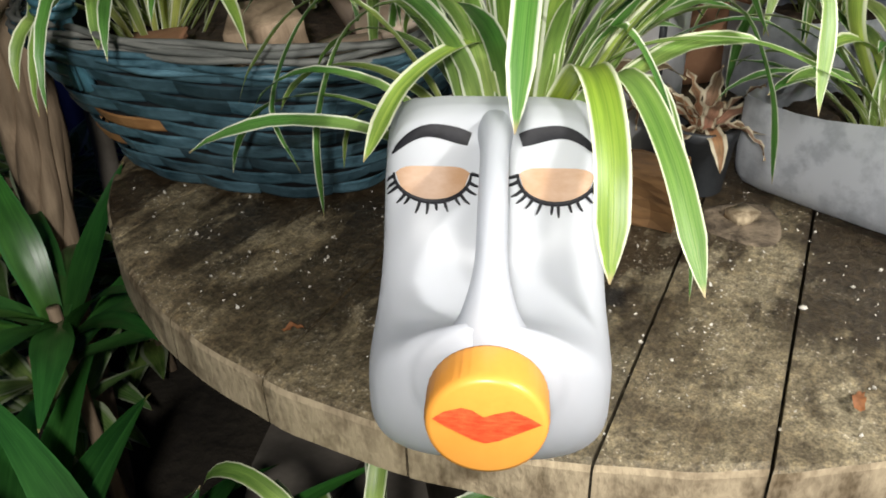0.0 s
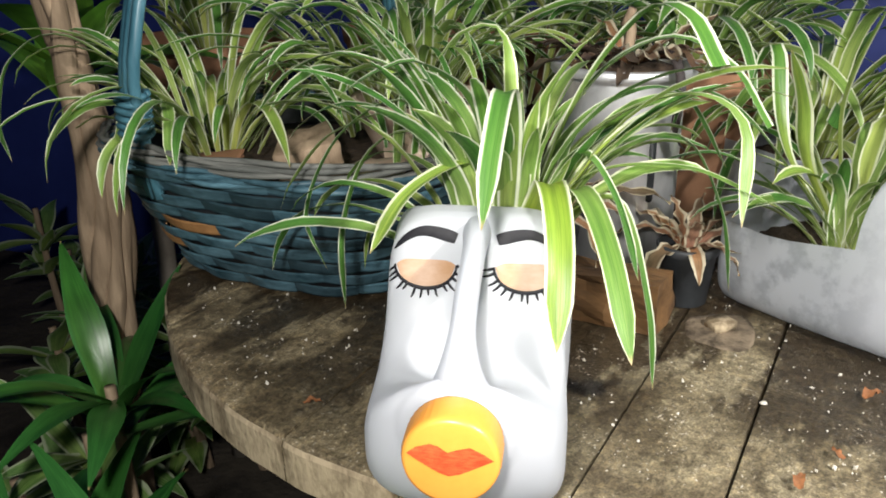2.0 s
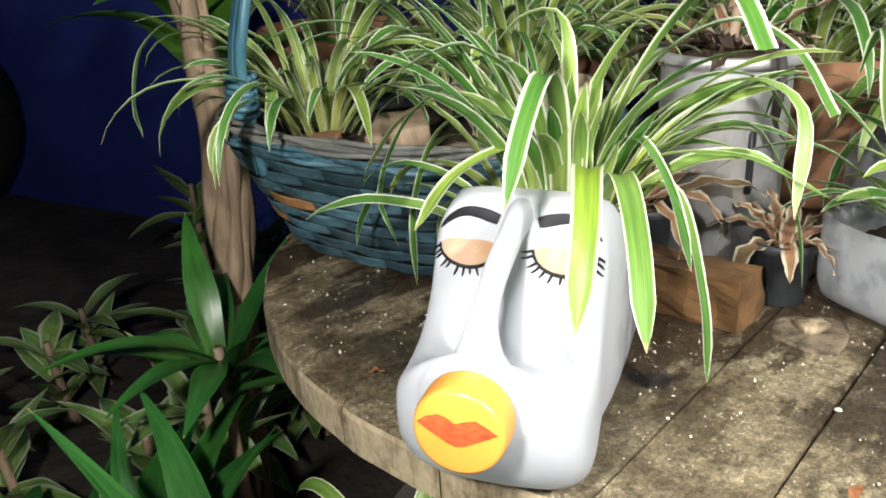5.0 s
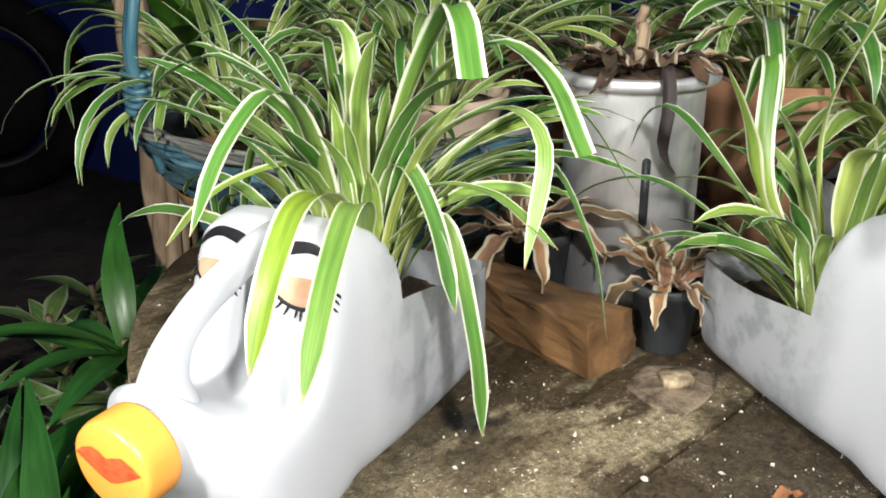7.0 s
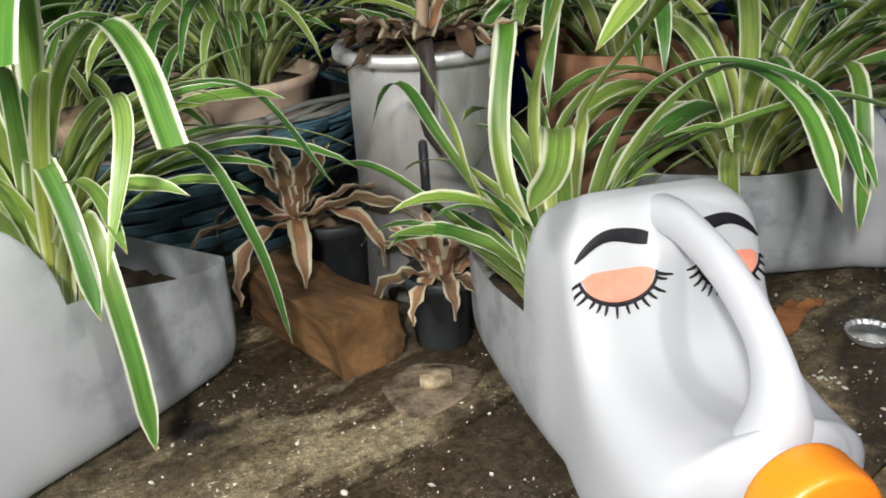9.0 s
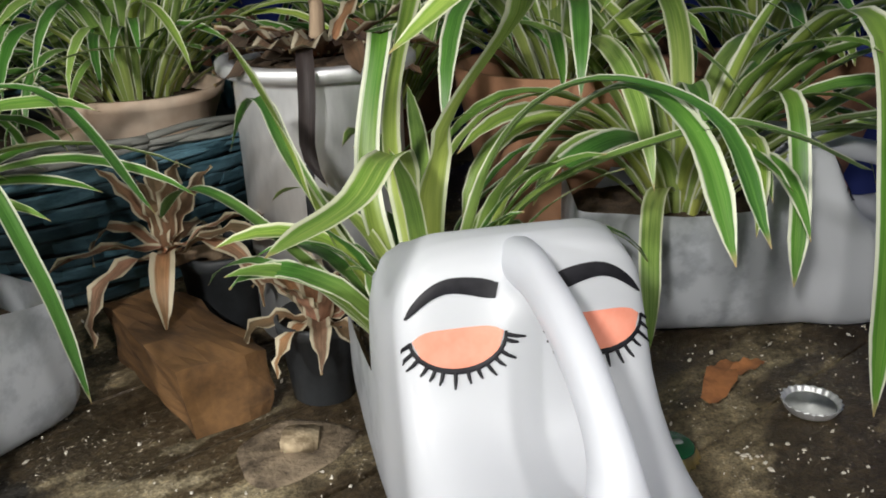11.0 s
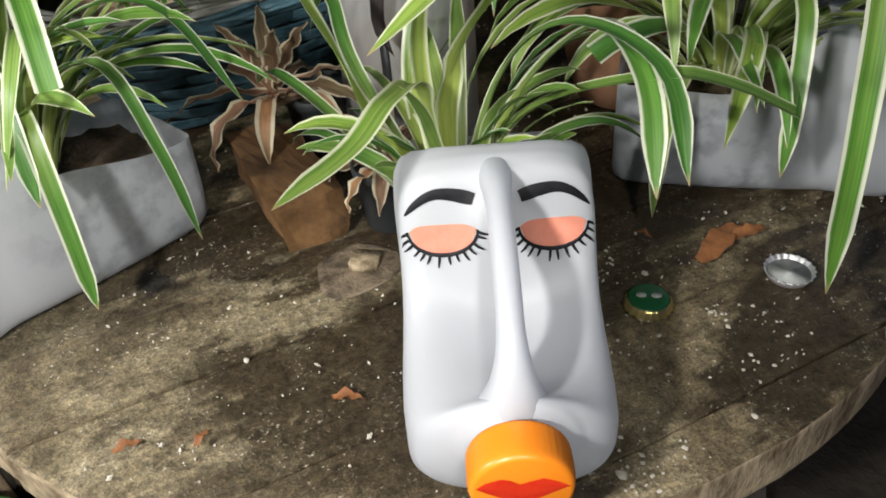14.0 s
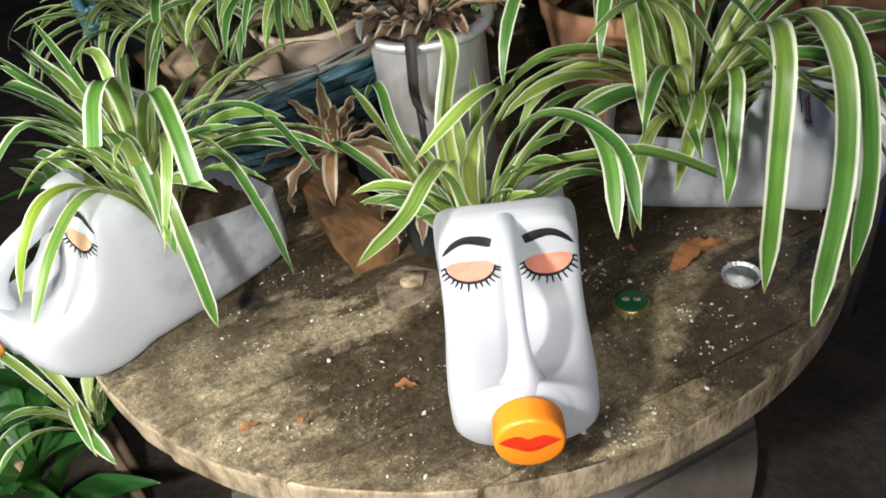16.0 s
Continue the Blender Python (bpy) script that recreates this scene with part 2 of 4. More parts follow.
M_CLAY = two_tone("terracotta", (0.30, 0.14, 0.075), (0.46, 0.25, 0.14), 20, 0.85, bump=0.3)
M_CLAY_PALE = two_tone("pale_limed_terracotta", (0.46, 0.31, 0.21), (0.66, 0.55, 0.44), 16, 0.85, bump=0.4)
M_TIN = two_tone("dull_aluminium", (0.62, 0.63, 0.64), (0.93, 0.94, 0.95), 34, 0.50, 0.80, stretch=(1, 1, 0.3), bump=0.25)
M_GOLD = two_tone("gold_tinplate", (0.62, 0.48, 0.16), (0.75, 0.62, 0.28), 200, 0.28, 0.9)
M_GREEN = two_tone("green_enamel", (0.01, 0.09, 0.035), (0.02, 0.13, 0.05), 90, 0.25)
M_LINER = two_tone("grey_cap_liner", (0.45, 0.47, 0.46), (0.6, 0.62, 0.6), 200, 0.4)
M_WALL = two_tone("blue_painted_wall", (0.020, 0.036, 0.21), (0.036, 0.062, 0.31), 5, 0.6, bump=0.4, dist=0.003)
M_GROUND = two_tone("dark_earth", (0.02, 0.016, 0.012), (0.085, 0.07, 0.05), 9, 0.95, bump=1.0, dist=0.02)
M_RUBBER = two_tone("tyre_rubber", (0.005, 0.005, 0.006), (0.012, 0.012, 0.014), 40, 0.85)
M_RIM = two_tone("dark_steel", (0.07, 0.075, 0.085), (0.14, 0.145, 0.16), 40, 0.4, 0.8)
M_RUBBER.node_tree.nodes["Principled BSDF"].inputs["Specular IOR Level"].default_value = 0.12
M_STONE = two_tone("pale_board", (0.14, 0.12, 0.095), (0.28, 0.25, 0.21), 16, 0.9, bump=0.5)
M_CHIP = two_tone("pale_crumb", (0.42, 0.38, 0.30), (0.75, 0.72, 0.65), 90, 0.8)


def varied(m, low, high):
    """Gives every object of the material its own tone."""
    nt = m.node_tree
    bs = nt.nodes["Principled BSDF"]
    col = bs.inputs["Base Color"].links[0].from_socket
    info = nt.nodes.new("ShaderNodeObjectInfo")
    tone = ramp(nt, info.outputs["Random"], [(0, (low, low, low)), (1, (high, high, high))])
    nt.links.new(mixed(nt, 1.0, col, tone, "MULTIPLY"), bs.inputs["Base Color"])


varied(M_BLUE_SLAT, 0.45, 1.6)


# ---- building helpers ----
def part(name, bm, mat, parent=None, label="", smooth=True):
    me = bpy.data.meshes.new(name)
    bmesh.ops.recalc_face_normals(bm, faces=bm.faces)
    bm.to_mesh(me)
    bm.free()
    for p in me.polygons:
        p.use_smooth = smooth
    for mt in (mat if isinstance(mat, (list, tuple)) else (mat,)):
        me.materials.append(mt)
    ob = new(name, me)
    ob.parent = parent
    if label:
        tagged(ob, label)
    return ob


def thing(name, at, label, category, group="", yaw=0.0, kind=""):
    e = new(name)
    e.empty_display_size = 0.02
    e.matrix_world = pose(*at, 0, 0, yaw)
    return tagged(e, label, category, group, kind)


def loft(bm, rings, closed=True, cap_start=False, cap_end=False):
    rows = [[bm.verts.new(p) for p in r] for r in rings]
    n = len(rows[0])
    for a, b in zip(rows, rows[1:]):
        for i in range(n if closed else n - 1):
            j = (i + 1) % n
            bm.faces.new((a[i], a[j], b[j], b[i]))
    if cap_start:
        bm.faces.new(rows[0][::-1])
    if cap_end:
        bm.faces.new(rows[-1])
    return rows


def lathe(profile, seg=40, wobble=0.0, seed=0):
    bm = bmesh.new()
    rnd = random.Random(seed)
    ph = rnd.uniform(0, 6)
    rings = []
    for r, z in profile:
        rings.append([((r * (1 + wobble * math.sin(2 * a + ph))) * math.cos(a), r * (1 + wobble * math.sin(3 * a + ph)) * math.sin(a), z)
                      for a in (2 * math.pi * i / seg for i in range(seg))])
    loft(bm, rings, True, profile[0][0] > 1e-5, profile[-1][0] > 1e-5)
    return bm


def curve_points(pts, n):
    """Points evenly along a smooth line through pts."""
    P = [Vector(p) for p in pts]
    P = [P[0] * 2 - P[1]] + P + [P[-1] * 2 - P[-2]]
    out = []
    for k in range(1, len(P) - 2):
        for i in range(24):
            t = i / 24
            a, b, c, d = P[k - 1:k + 3]
            out.append(0.5 * ((2 * b) + (c - a) * t + (2 * a - 5 * b + 4 * c - d) * t * t + (3 * b - a - 3 * c + d) * t ** 3))
    out.append(P[-2])
    ls = [0.0]
    for a, b in zip(out, out[1:]):
        ls.append(ls[-1] + (b - a).length)
    res, k = [], 0
    for i in range(n + 1):
        s = ls[-1] * i / n
        while k < len(ls) - 2 and ls[k + 1] < s:
            k += 1
        f = (s - ls[k]) / max(ls[k + 1] - ls[k], 1e-9)
        res.append(out[k].lerp(out[k + 1], min(max(f, 0), 1)))
    return res


def tube(bm, pts, radius, seg=8, squash=1.0, caps=True):
    """A tube along pts; radius is a number or a function of 0..1."""
    n = len(pts) - 1
    rings = []
    side = None
    for i, p in enumerate(pts):
        t = (pts[min(i + 1, n)] - pts[max(i - 1, 0)]).normalized()
        if side is None:
            side = t.orthogonal().normalized()
        side = (side - t * side.dot(t)).normalized()
        up = t.cross(side)
        r = radius(i / n) if callable(radius) else radius
        rings.append([p + side * math.cos(a) * r + up * math.sin(a) * r * squash for a in (2 * math.pi * k / seg for k in range(seg))])
    loft(bm, rings, True, caps, caps)


def leaf_mesh(pts, width, twist=0.0, fold=0.25, cut=False, wavy=0.0, face=None, blunt=0.18):
    """A strap leaf along pts, with a folded section, two sides thin as a leaf."""
    bm = bmesh.new()
    uvl = bm.loops.layers.uv.new("UVMap")
    n = len(pts) - 1
    rows = []
    side = None
    for i, p in enumerate(pts):
        s = i / n
        t = (pts[min(i + 1, n)] - pts[max(i - 1, 0)]).normalized()
        flat = t.cross(Vector((0, 0, 1)))
        if face is not None:
            flat = face - t * face.dot(t)
        if flat.length < 0.15:
            flat = side if side is not None else t.orthogonal()
        flat = (flat - t * flat.dot(t)).normalized()
        if side is not None:
            if flat.dot(side) < 0:
                flat = -flat
            flat = flat.lerp(side, 0.45)
            flat = (flat - t * flat.dot(t)).normalized()
        side = flat
        turned = Matrix.Rotation(twist * s, 3, t) @ flat
        up = turned.cross(t).normalized()
        if up.z < 0 and abs(t.z) < 0.9:
            up = -up
        w = width * (0.55 + 0.45 * min(s / 0.35, 1.0))
        if not cut:
            w *= min(1.0, ((1 - s) / blunt) ** 0.8 if s > 1 - blunt else 1.0) * (1 - 0.35 * max(0, s - 0.5)) + 0.02
        row = []
        for j in range(5):
            x = (j - 2) / 2
            rip = wavy * math.sin(i * 1.9 + (1 if x > 0 else 2.2)) * abs(x) * width
            row.append(bm.verts.new(p + turned * (x * w * 0.5) + up * (abs(x) * w * fold * 0.5 * (1 - 0.5 * s) + rip)))
        rows.append(row)
    for i in range(n):
        for j in range(4):
            f = bm.faces.new((rows[i][j], rows[i][j + 1], rows[i + 1][j + 1], rows[i + 1][j]))
            for lp, (a, b) in zip(f.loops, ((j, i), (j + 1, i), (j + 1, i + 1), (j, i + 1))):
                lp[uvl].uv = (a / 4, b / n * (0.97 if cut else 1.0))
    return bm


def leaf(parent, pts, width, mat, n=14, label="", name="leaf", **kw):
    me = bpy.data.meshes.new(name)
    bm = leaf_mesh(curve_points(pts, n) if len(pts) < 9 else pts, width, **kw)
    bm.to_mesh(me)
    bm.free()
    for p in me.polygons:
        p.use_smooth = True
    me.materials.append(mat)
    ob = new(name, me)
    ob.parent = parent
    if label:
        tagged(ob, label)
    return ob


def arch(base, azim, length, th0, bend, n=14, power=1.3, curl=0.0):
    """Points of a leaf that rises from base and bows over under its weight."""
    p, out = Vector(base), []
    for i in range(n + 1):
        out.append(p.copy())
        s = (i + 0.5) / n
        th = min(th0 + bend * s ** power, radians(172))
        az = azim + curl * s
        p = p + Vector((math.sin(th) * math.cos(az), math.sin(th) * math.sin(az), math.cos(th))) * (length / n)
    return out


def spider_plant(name, at, count, label, seed, face=None, length=(0.12, 0.22), width=(0.007, 0.012), lean=(4, 38), bend=(50, 140), spread=0.02, pale=0.35, tame=None, late=(1.2, 2.3), group="potted spider plants"):
    rnd = random.Random(seed)
    plant = thing(name, at, label, "plant", group)
    for i in range(count):
        az = i * 2.39996 + rnd.uniform(-0.5, 0.5)
        r = spread * math.sqrt(rnd.random())
        b = (r * math.cos(az), r * math.sin(az), 0)
        l = rnd.uniform(*length)
        th, bd = rnd.uniform(*lean), rnd.uniform(*bend)
        if face is not None and math.cos(az - face) > 0.35:
            th, bd, l = rnd.uniform(0, 9), rnd.uniform(35, 90), l * 0.8
            b = (b[0] - 0.016 * math.cos(face), b[1] - 0.016 * math.sin(face), 0)
        if tame is not None and math.cos(az - tame) > 0.2:
            th, bd, l = th * 0.5, bd * 0.65, l * 0.9
        pts = arch(b, az, l, radians(th), radians(bd), 14, rnd.uniform(*late), rnd.uniform(-0.6, 0.6))
        mat = M_LEAF_PALE if rnd.random() < pale else M_LEAF
        leaf(plant, pts, rnd.uniform(*width), mat, twist=rnd.uniform(-0.7, 0.7), fold=rnd.uniform(0.15, 0.6), cut=rnd.random() < 0.04, wavy=rnd.uniform(0.0, 0.07))
    return plant


def strap(plant, width, mat, *way, cut=False, note=""):
    """One long leaf of a plant, from its crown through the places of way."""
    o = plant.location
    leaf(plant, [Vector((0, 0, 0))] + [Vector(p) - o for p in way], width, mat, 28, note, cut=cut, fold=0.42, blunt=0.10)


# ---- setting ----
def setting():
    bm = bmesh.new()
    n = 46
    verts = [[bm.verts.new((x, y, 0.37 + 0.02 * noise.noise(Vector((x * 3, y * 3, 0))))) for x in (-7 + 14 * i / n for i in range(n + 1))] for y in (-6 + 14 * j / n for j in range(n + 1))]
    for j in range(n):
        for i in range(n):
            bm.faces.new((verts[j][i], verts[j][i + 1], verts[j + 1][i + 1], verts[j + 1][i]))
    tagged(part("ground", bm, M_GROUND), "dark bare earth of the garden at night", "ground", kind="structure")
    for name, a, b in (("wall_north", (-2.9, 1.42), (3.2, 1.42)), ("wall_west", (-2.9, -3), (-2.9, 1.42))):
        bm = bmesh.new()
        bmesh.ops.create_cube(bm, size=1)
        d = Vector((b[0] - a[0], b[1] - a[1], 0))
        m = Matrix.Translation(((a[0] + b[0]) / 2, (a[1] + b[1]) / 2, 1.5)) @ Matrix.Rotation(math.atan2(d.y, d.x), 4, "Z") @ Matrix.Diagonal((d.length + 0.2, 0.15, 2.8, 1))
        bmesh.ops.transform(bm, matrix=m, verts=bm.verts)
        tagged(part(name, bm, M_WALL, smooth=False), "deep blue painted wall behind the plants", "wall", kind="structure")


setting()

# ---- spool table ----
TABLE = Vector((0.080, 0.617))
R_TABLE, Z_TABLE, THICK = 0.385, 0.80, 0.034
ALONG, ACROSS = Vector((0.208, 0.978)), Vector((0.978, -0.208))
SEAMS = (-0.45, -0.29, -0.195, -0.115, -0.03, 0.056, 0.129, 0.222, 0.30, 0.45)


def spool_table():
    table = thing("spool_table", (TABLE.x, TABLE.y, 0.385), "round weathered wooden cable-spool table with damp dark stains", "table")
    mid = TABLE.dot(ACROSS)
    rnd = random.Random(5)
    for k, (s0, s1) in enumerate(zip(SEAMS, SEAMS[1:])):
        a, b = s0 - mid + 0.0006, s1 - mid - 0.0006
        a, b = max(a, -R_TABLE + 0.001), min(b, R_TABLE - 0.001)
        if b <= a:
            continue
        dz = rnd.uniform(-0.0015, 0.0005)
        top = []
        xs = [a + (b - a) * i / 10 for i in range(11)]
        for x in xs:
            top.append((x, -math.sqrt(max(R_TABLE ** 2 - x * x, 0)) - 0.002 * noise.noise(Vector((x * 30, k, 0)))))
        for x in reversed(xs):
            top.append((x, math.sqrt(max(R_TABLE ** 2 - x * x, 0))))
        bm = bmesh.new()
        prof = ((0.0045, 0.0), (0.0012, -0.0016), (0.0, -0.005), (0.001, -THICK + 0.003), (0.004, -THICK))
        rings = []
        cx = (a + b) / 2
        for inset, z in prof:
            ring = []
            for x, y in top:
                q = Vector((x, y * (1 - inset / R_TABLE)))
                q.x += (cx - q.x) * min(inset * 0.25 / max(b - a, 0.01), 0.2)
                w = ACROSS * q.x + ALONG * q.y
                ring.append((w.x, w.y, 0.415 + z + dz + (0.0012 * noise.noise(Vector((w.x * 25, w.y * 25, 3))) if z == 0 else 0)))
            rings.append(ring)
        loft(bm, rings, True, True, True)
        bm.faces.ensure_lookup_table()
        for f in bm.faces:
            f.normal_update()
            f.material_index = 1 if abs(f.normal.z) < 0.75 and math.hypot(*f.calc_center_median()[:2]) > R_TABLE - 0.012 else 0
        part("plank", bm, (M_WOOD, M_SAWN), table, smooth=False)
    drum = lathe([(0.15, 0.03), (0.15, 0.381)], 24)
    part("drum", drum, M_STONE, table)
    for k in range(5):
        a, b = -0.335 + 0.134 * k + 0.003, -0.335 + 0.134 * (k + 1) - 0.003
        R = 0.337
        xs = [a + (b - a) * i / 6 for i in range(7)]
        loop = [(x, -math.sqrt(max(R * R - x * x, 0))) for x in xs] + [(x, math.sqrt(max(R * R - x * x, 0))) for x in reversed(xs)]
        bm = bmesh.new()
        loft(bm, [[(*(ACROSS * x + ALONG * y), z) for x, y in loop] for z in (0.0, 0.03)], True, True, True)
        part("foot_plank", bm, M_STONE, table, smooth=False)
    return table


spool_table()

# ---- jug planters ----
# stations along the jug from the mouth: (u, half width, bottom, top, roundness)
STATIONS = ((0.014, 0.0175, 0.0565, 0.0915, 2.0), (0.0225, 0.0180, 0.0560, 0.0920, 2.0), (0.0240, 0.0255, 0.0485, 0.0985, 2.0), (0.0265, 0.0275, 0.0465, 0.1000, 2.0), (0.030, 0.036, 0.038, 0.0965, 2.3), (0.036, 0.0435, 0.027, 0.0905, 2.6),
            (0.045, 0.0480, 0.016, 0.0850, 3.0), (0.056, 0.0497, 0.008, 0.0815, 3.6), (0.068, 0.0500, 0.003, 0.0815, 4.2), (0.080, 0.0493, 0.001, 0.0860, 5.0), (0.090, 0.0485, 0.0, 0.0955, 5.6), (0.098, 0.0480, 0.0, 0.1085, 5.8),
            (0.105, 0.0478, 0.0, 0.1265, 5.8), (0.111, 0.0478, 0.0, 0.1420, 5.4), (0.118, 0.0482, 0.0, 0.1453, 5.0), (0.128, 0.0495, 0.0, 0.1455, 5.0), (0.138, 0.0507, 0.0, 0.1455, 5.0), (0.160, 0.0515, 0.0, 0.1455, 5.5),
            (0.200, 0.0520, 0.0, 0.1455, 6.0), (0.240, 0.0520, 0.0, 0.1455, 6.0), (0.254, 0.0510, 0.001, 0.1455, 6.0), (0.260, 0.0480, 0.004, 0.1455, 6.0), (0.2625, 0.0440, 0.008, 0.1455, 6.0))


def station(u):
    for a, b in zip(STATIONS, STATIONS[1:]):
        if a[0] <= u <= b[0]:
            f = (u - a[0]) / (b[0] - a[0])
            return [x + (y - x) * f for x, y in zip(a, b)]
    return STATIONS[-1 if u > 0.2 else 0]


def groove(u, v):
    """How far the face is sunk beneath the grip."""
    along_u = max(0.0, 1 - ((u - 0.080) / 0.031) ** 2)
    across = max(0.0, 1 - (abs(v) / 0.040) ** 2)
    f, g = min(max((u - 0.086) / 0.014, 0), 1), min(max((u - 0.099) / 0.011, 0), 1)
    bridge = 0.019 * math.exp(-(v / 0.0145) ** 2) * f * f * (3 - 2 * f) * (1 - g * g * (3 - 2 * g))
    return 0.006 * along_u ** 0.8 * across ** 1.3 - bridge


def top_height(u, v):
    _, w, zb, zt, n = station(u)
    c, h = (zb + zt) / 2, (zt - zb) / 2
    return c + h * (max(1 - abs(v / w) ** n, 0)) ** (1 / n) - groove(u, v)


def on_face(v, s, lift=0.0007):
    """A point of the painted face: v across, s metres down the slope from the forehead's edge."""
    v = min(max(v, -0.0450), 0.0450)
    u = 0.122
    # the forehead falls away towards its sides
    left = max(s - 0.9 * (top_height(u, 0.02) - top_height(u, v)), 0.0005)
    z = top_height(u, v)
    step = 0.00025
    while left > 0 and u > 0.04:
        z2 = top_height(u - step, v)
        d = math.hypot(step, z2 - z)
        f = min(left / d, 1.0)
        left -= d
        u, z = u - step * f, z + (z2 - z) * f
    du = (top_height(u + 0.001, v) - top_height(u - 0.001, v)) / 0.002
    dv = (top_height(u, v + 0.001) - top_height(u, v - 0.001)) / 0.002
    nrm = Vector((-dv, -du, 1)).normalized()
    return Vector((v, u, z)) + nrm * lift


def strip_on_face(line, widths, lift):
    """A painted stroke along (v, s) points."""
    bm = bmesh.new()
    rows = []
    n = len(line) - 1
    for i, p in enumerate(line):
        a, b = line[max(i - 1, 0)], line[min(i + 1, n)]
        d = Vector((b[0] - a[0], b[1] - a[1])).normalized()
        q = Vector((-d.y, d.x)) * widths[i] / 2
        rows.append([bm.verts.new(on_face(p[0] + q.x * k, p[1] + q.y * k, lift + (0.0002 if k == 0 else -0.0002))) for k in (-1, 0, 1)])
    for a, b in zip(rows, rows[1:]):
        for j in range(2):
            bm.faces.new((a[j], a[j + 1], b[j + 1], b[j]))
    return bm


def jug_planter(at, toward, label, rim=(0.098, 0.088), cap_mat=None, lid_mat=None, lip_mat=None, seed=0, snout=(0.0, 0.0), eye=0.0398, tall=1.0, bow=0.0):
    """A lying jug, mouth at its origin, that runs back along toward; its raised side is cut away behind the face."""
    rnd = random.Random(seed)
    yaw = math.degrees(math.atan2(-toward[0], toward[1]))
    jug = thing("jug_planter", (*at, Z_TABLE + 0.0008), label, "planter", "plastic jug planters with painted faces", yaw)
    jug.scale.z = tall
    bm = bmesh.new()

    def limit(u):
        if u < 0.121:
            return 1.0
        if u < 0.152:
            f = (u - 0.121) / 0.031
            return 0.147 - (0.147 - rim[0]) * (1 - math.sqrt(max(1 - f ** 2.2, 0)))
        f = (u - 0.152) / 0.110
        return rim[0] + (rim[1] - rim[0]) * f + 0.003 * math.sin(f * 5 + seed)
    us = sorted({s[0] for s in STATIONS} | {0.121, 0.125, 0.130, 0.135, 0.140, 0.144, 0.1475, 0.1495, 0.151, 0.152, 0.18, 0.22} | {0.028, 0.033, 0.040, 0.0505, 0.062, 0.074, 0.085, 0.094, 0.1015, 0.108, 0.1145})
    N = 128
    rings = []
    for u in us:
        _, w, zb, zt, n = station(u)
        c, h = (zb + zt) / 2, (zt - zb) / 2
        ring = []
        for k in range(N):
            a = 2 * math.pi * k / N
            ca, sa = math.cos(a), math.sin(a)
            r = (abs(ca) ** n + abs(sa) ** n) ** (-1 / n)
            z = c + h * r * sa
            x = w * r * ca
            if u > 0.17:
                x *= 1 + 0.012 * math.sin(u * 60 + seed) * max(0, sa)
            if sa > 0 and abs(x) < 0.0405:
                z -= groove(u, x)
            f = min(max((0.075 - u) / 0.04, 0), 1)
            f = f * f * (3 - 2 * f)
            ring.append((x, u + snout[0] * f, min(z + snout[1] * f, limit(u))))
        rings.append(ring)
    rows = loft(bm, rings, True, False, True)
    for f in list(bm.faces):
        if len(f.verts) == 4 and all(v.co.y >= 0.1209 and v.co.z > limit(v.co.y) - 1e-4 for v in f.verts):
            bm.faces.remove(f)
    end = [f for f in bm.faces if len(f.verts) > 4]
    for v in list(bm.verts):
        if not v.link_faces:
            bm.verts.remove(v)
    # round grip that bridges the brow and the mouth
    grip = curve_points([(0, 0.121, 0.1358), (0, 0.110, 0.1360), (0, 0.099, 0.1348), (0, 0.086, 0.1308), (0, 0.073, 0.1272), (0, 0.060, 0.1225), (0, 0.048, 0.1155), (0, 0.039, 0.1065), (0, 0.034, 0.0960), (0, 0.034, 0.0850)], 34)
    for i, p in enumerate(grip):
        p.z += bow * math.sin(math.pi * i / 34) ** 1.2
        p.y -= bow * 0.5 * math.sin(math.pi * i / 34) ** 1.2
        f = min(max((0.075 - p.y) / 0.04, 0), 1)
        f = f * f * (3 - 2 * f)
        p.y, p.z = p.y + snout[0] * f, p.z + snout[1] * f
    rings = []
    for i, p in enumerate(grip):
        s = i / 34
        t = (grip[min(i + 1, 34)] - grip[max(i - 1, 0)]).normalized()
        up = Vector((1, 0, 0)).cross(t).normalized()
        low, high = max(0, (s - 0.66) / 0.34), max(0, (0.26 - s) / 0.26)
        rx, rz = 0.0058 * (1 + 1.9 * low ** 2.0 + 0.6 * high ** 1.4), 0.0086 * (1 + 0.45 * low)
        rings.append([p + Vector((math.copysign(abs(math.cos(a)) ** 0.8, math.cos(a)) * rx, 0, 0)) + up * math.sin(a) * rz for a in (2 * math.pi * k / 20 for k in range(20))])
    loft(bm, rings, True, True, True)
    body = part("jug_body", bm, M_JUG, jug, "milky translucent plastic jug cut open along the back")
    # ribbed screw cap
    bm = bmesh.new()
    rings = []
    S = 84
    for r, y, rib in ((0.0190, 0.0185, 0), (0.0214, 0.0185, 0), (0.0219, 0.0175, 1), (0.0219, 0.0045, 1), (0.0213, 0.0025, 0), (0.0206, 0.0006, 0), (0.0190, 0.0, 0), (0.0, 0.0, 0)):
        rings.append([((r - (0.0008 if rib and k % 2 else 0)) * math.cos(2 * math.pi * k / S), y, 0.0740 + (r - (0.0008 if rib and k % 2 else 0)) * math.sin(2 * math.pi * k / S)) for k in range(S)])
    loft(bm, rings)
    bmesh.ops.remove_doubles(bm, verts=bm.verts, dist=1e-6)
    bmesh.ops.translate(bm, verts=bm.verts, vec=(0, snout[0], snout[1]))
    cap = part("screw_cap", bm, cap_mat, jug, "ribbed orange screw cap")
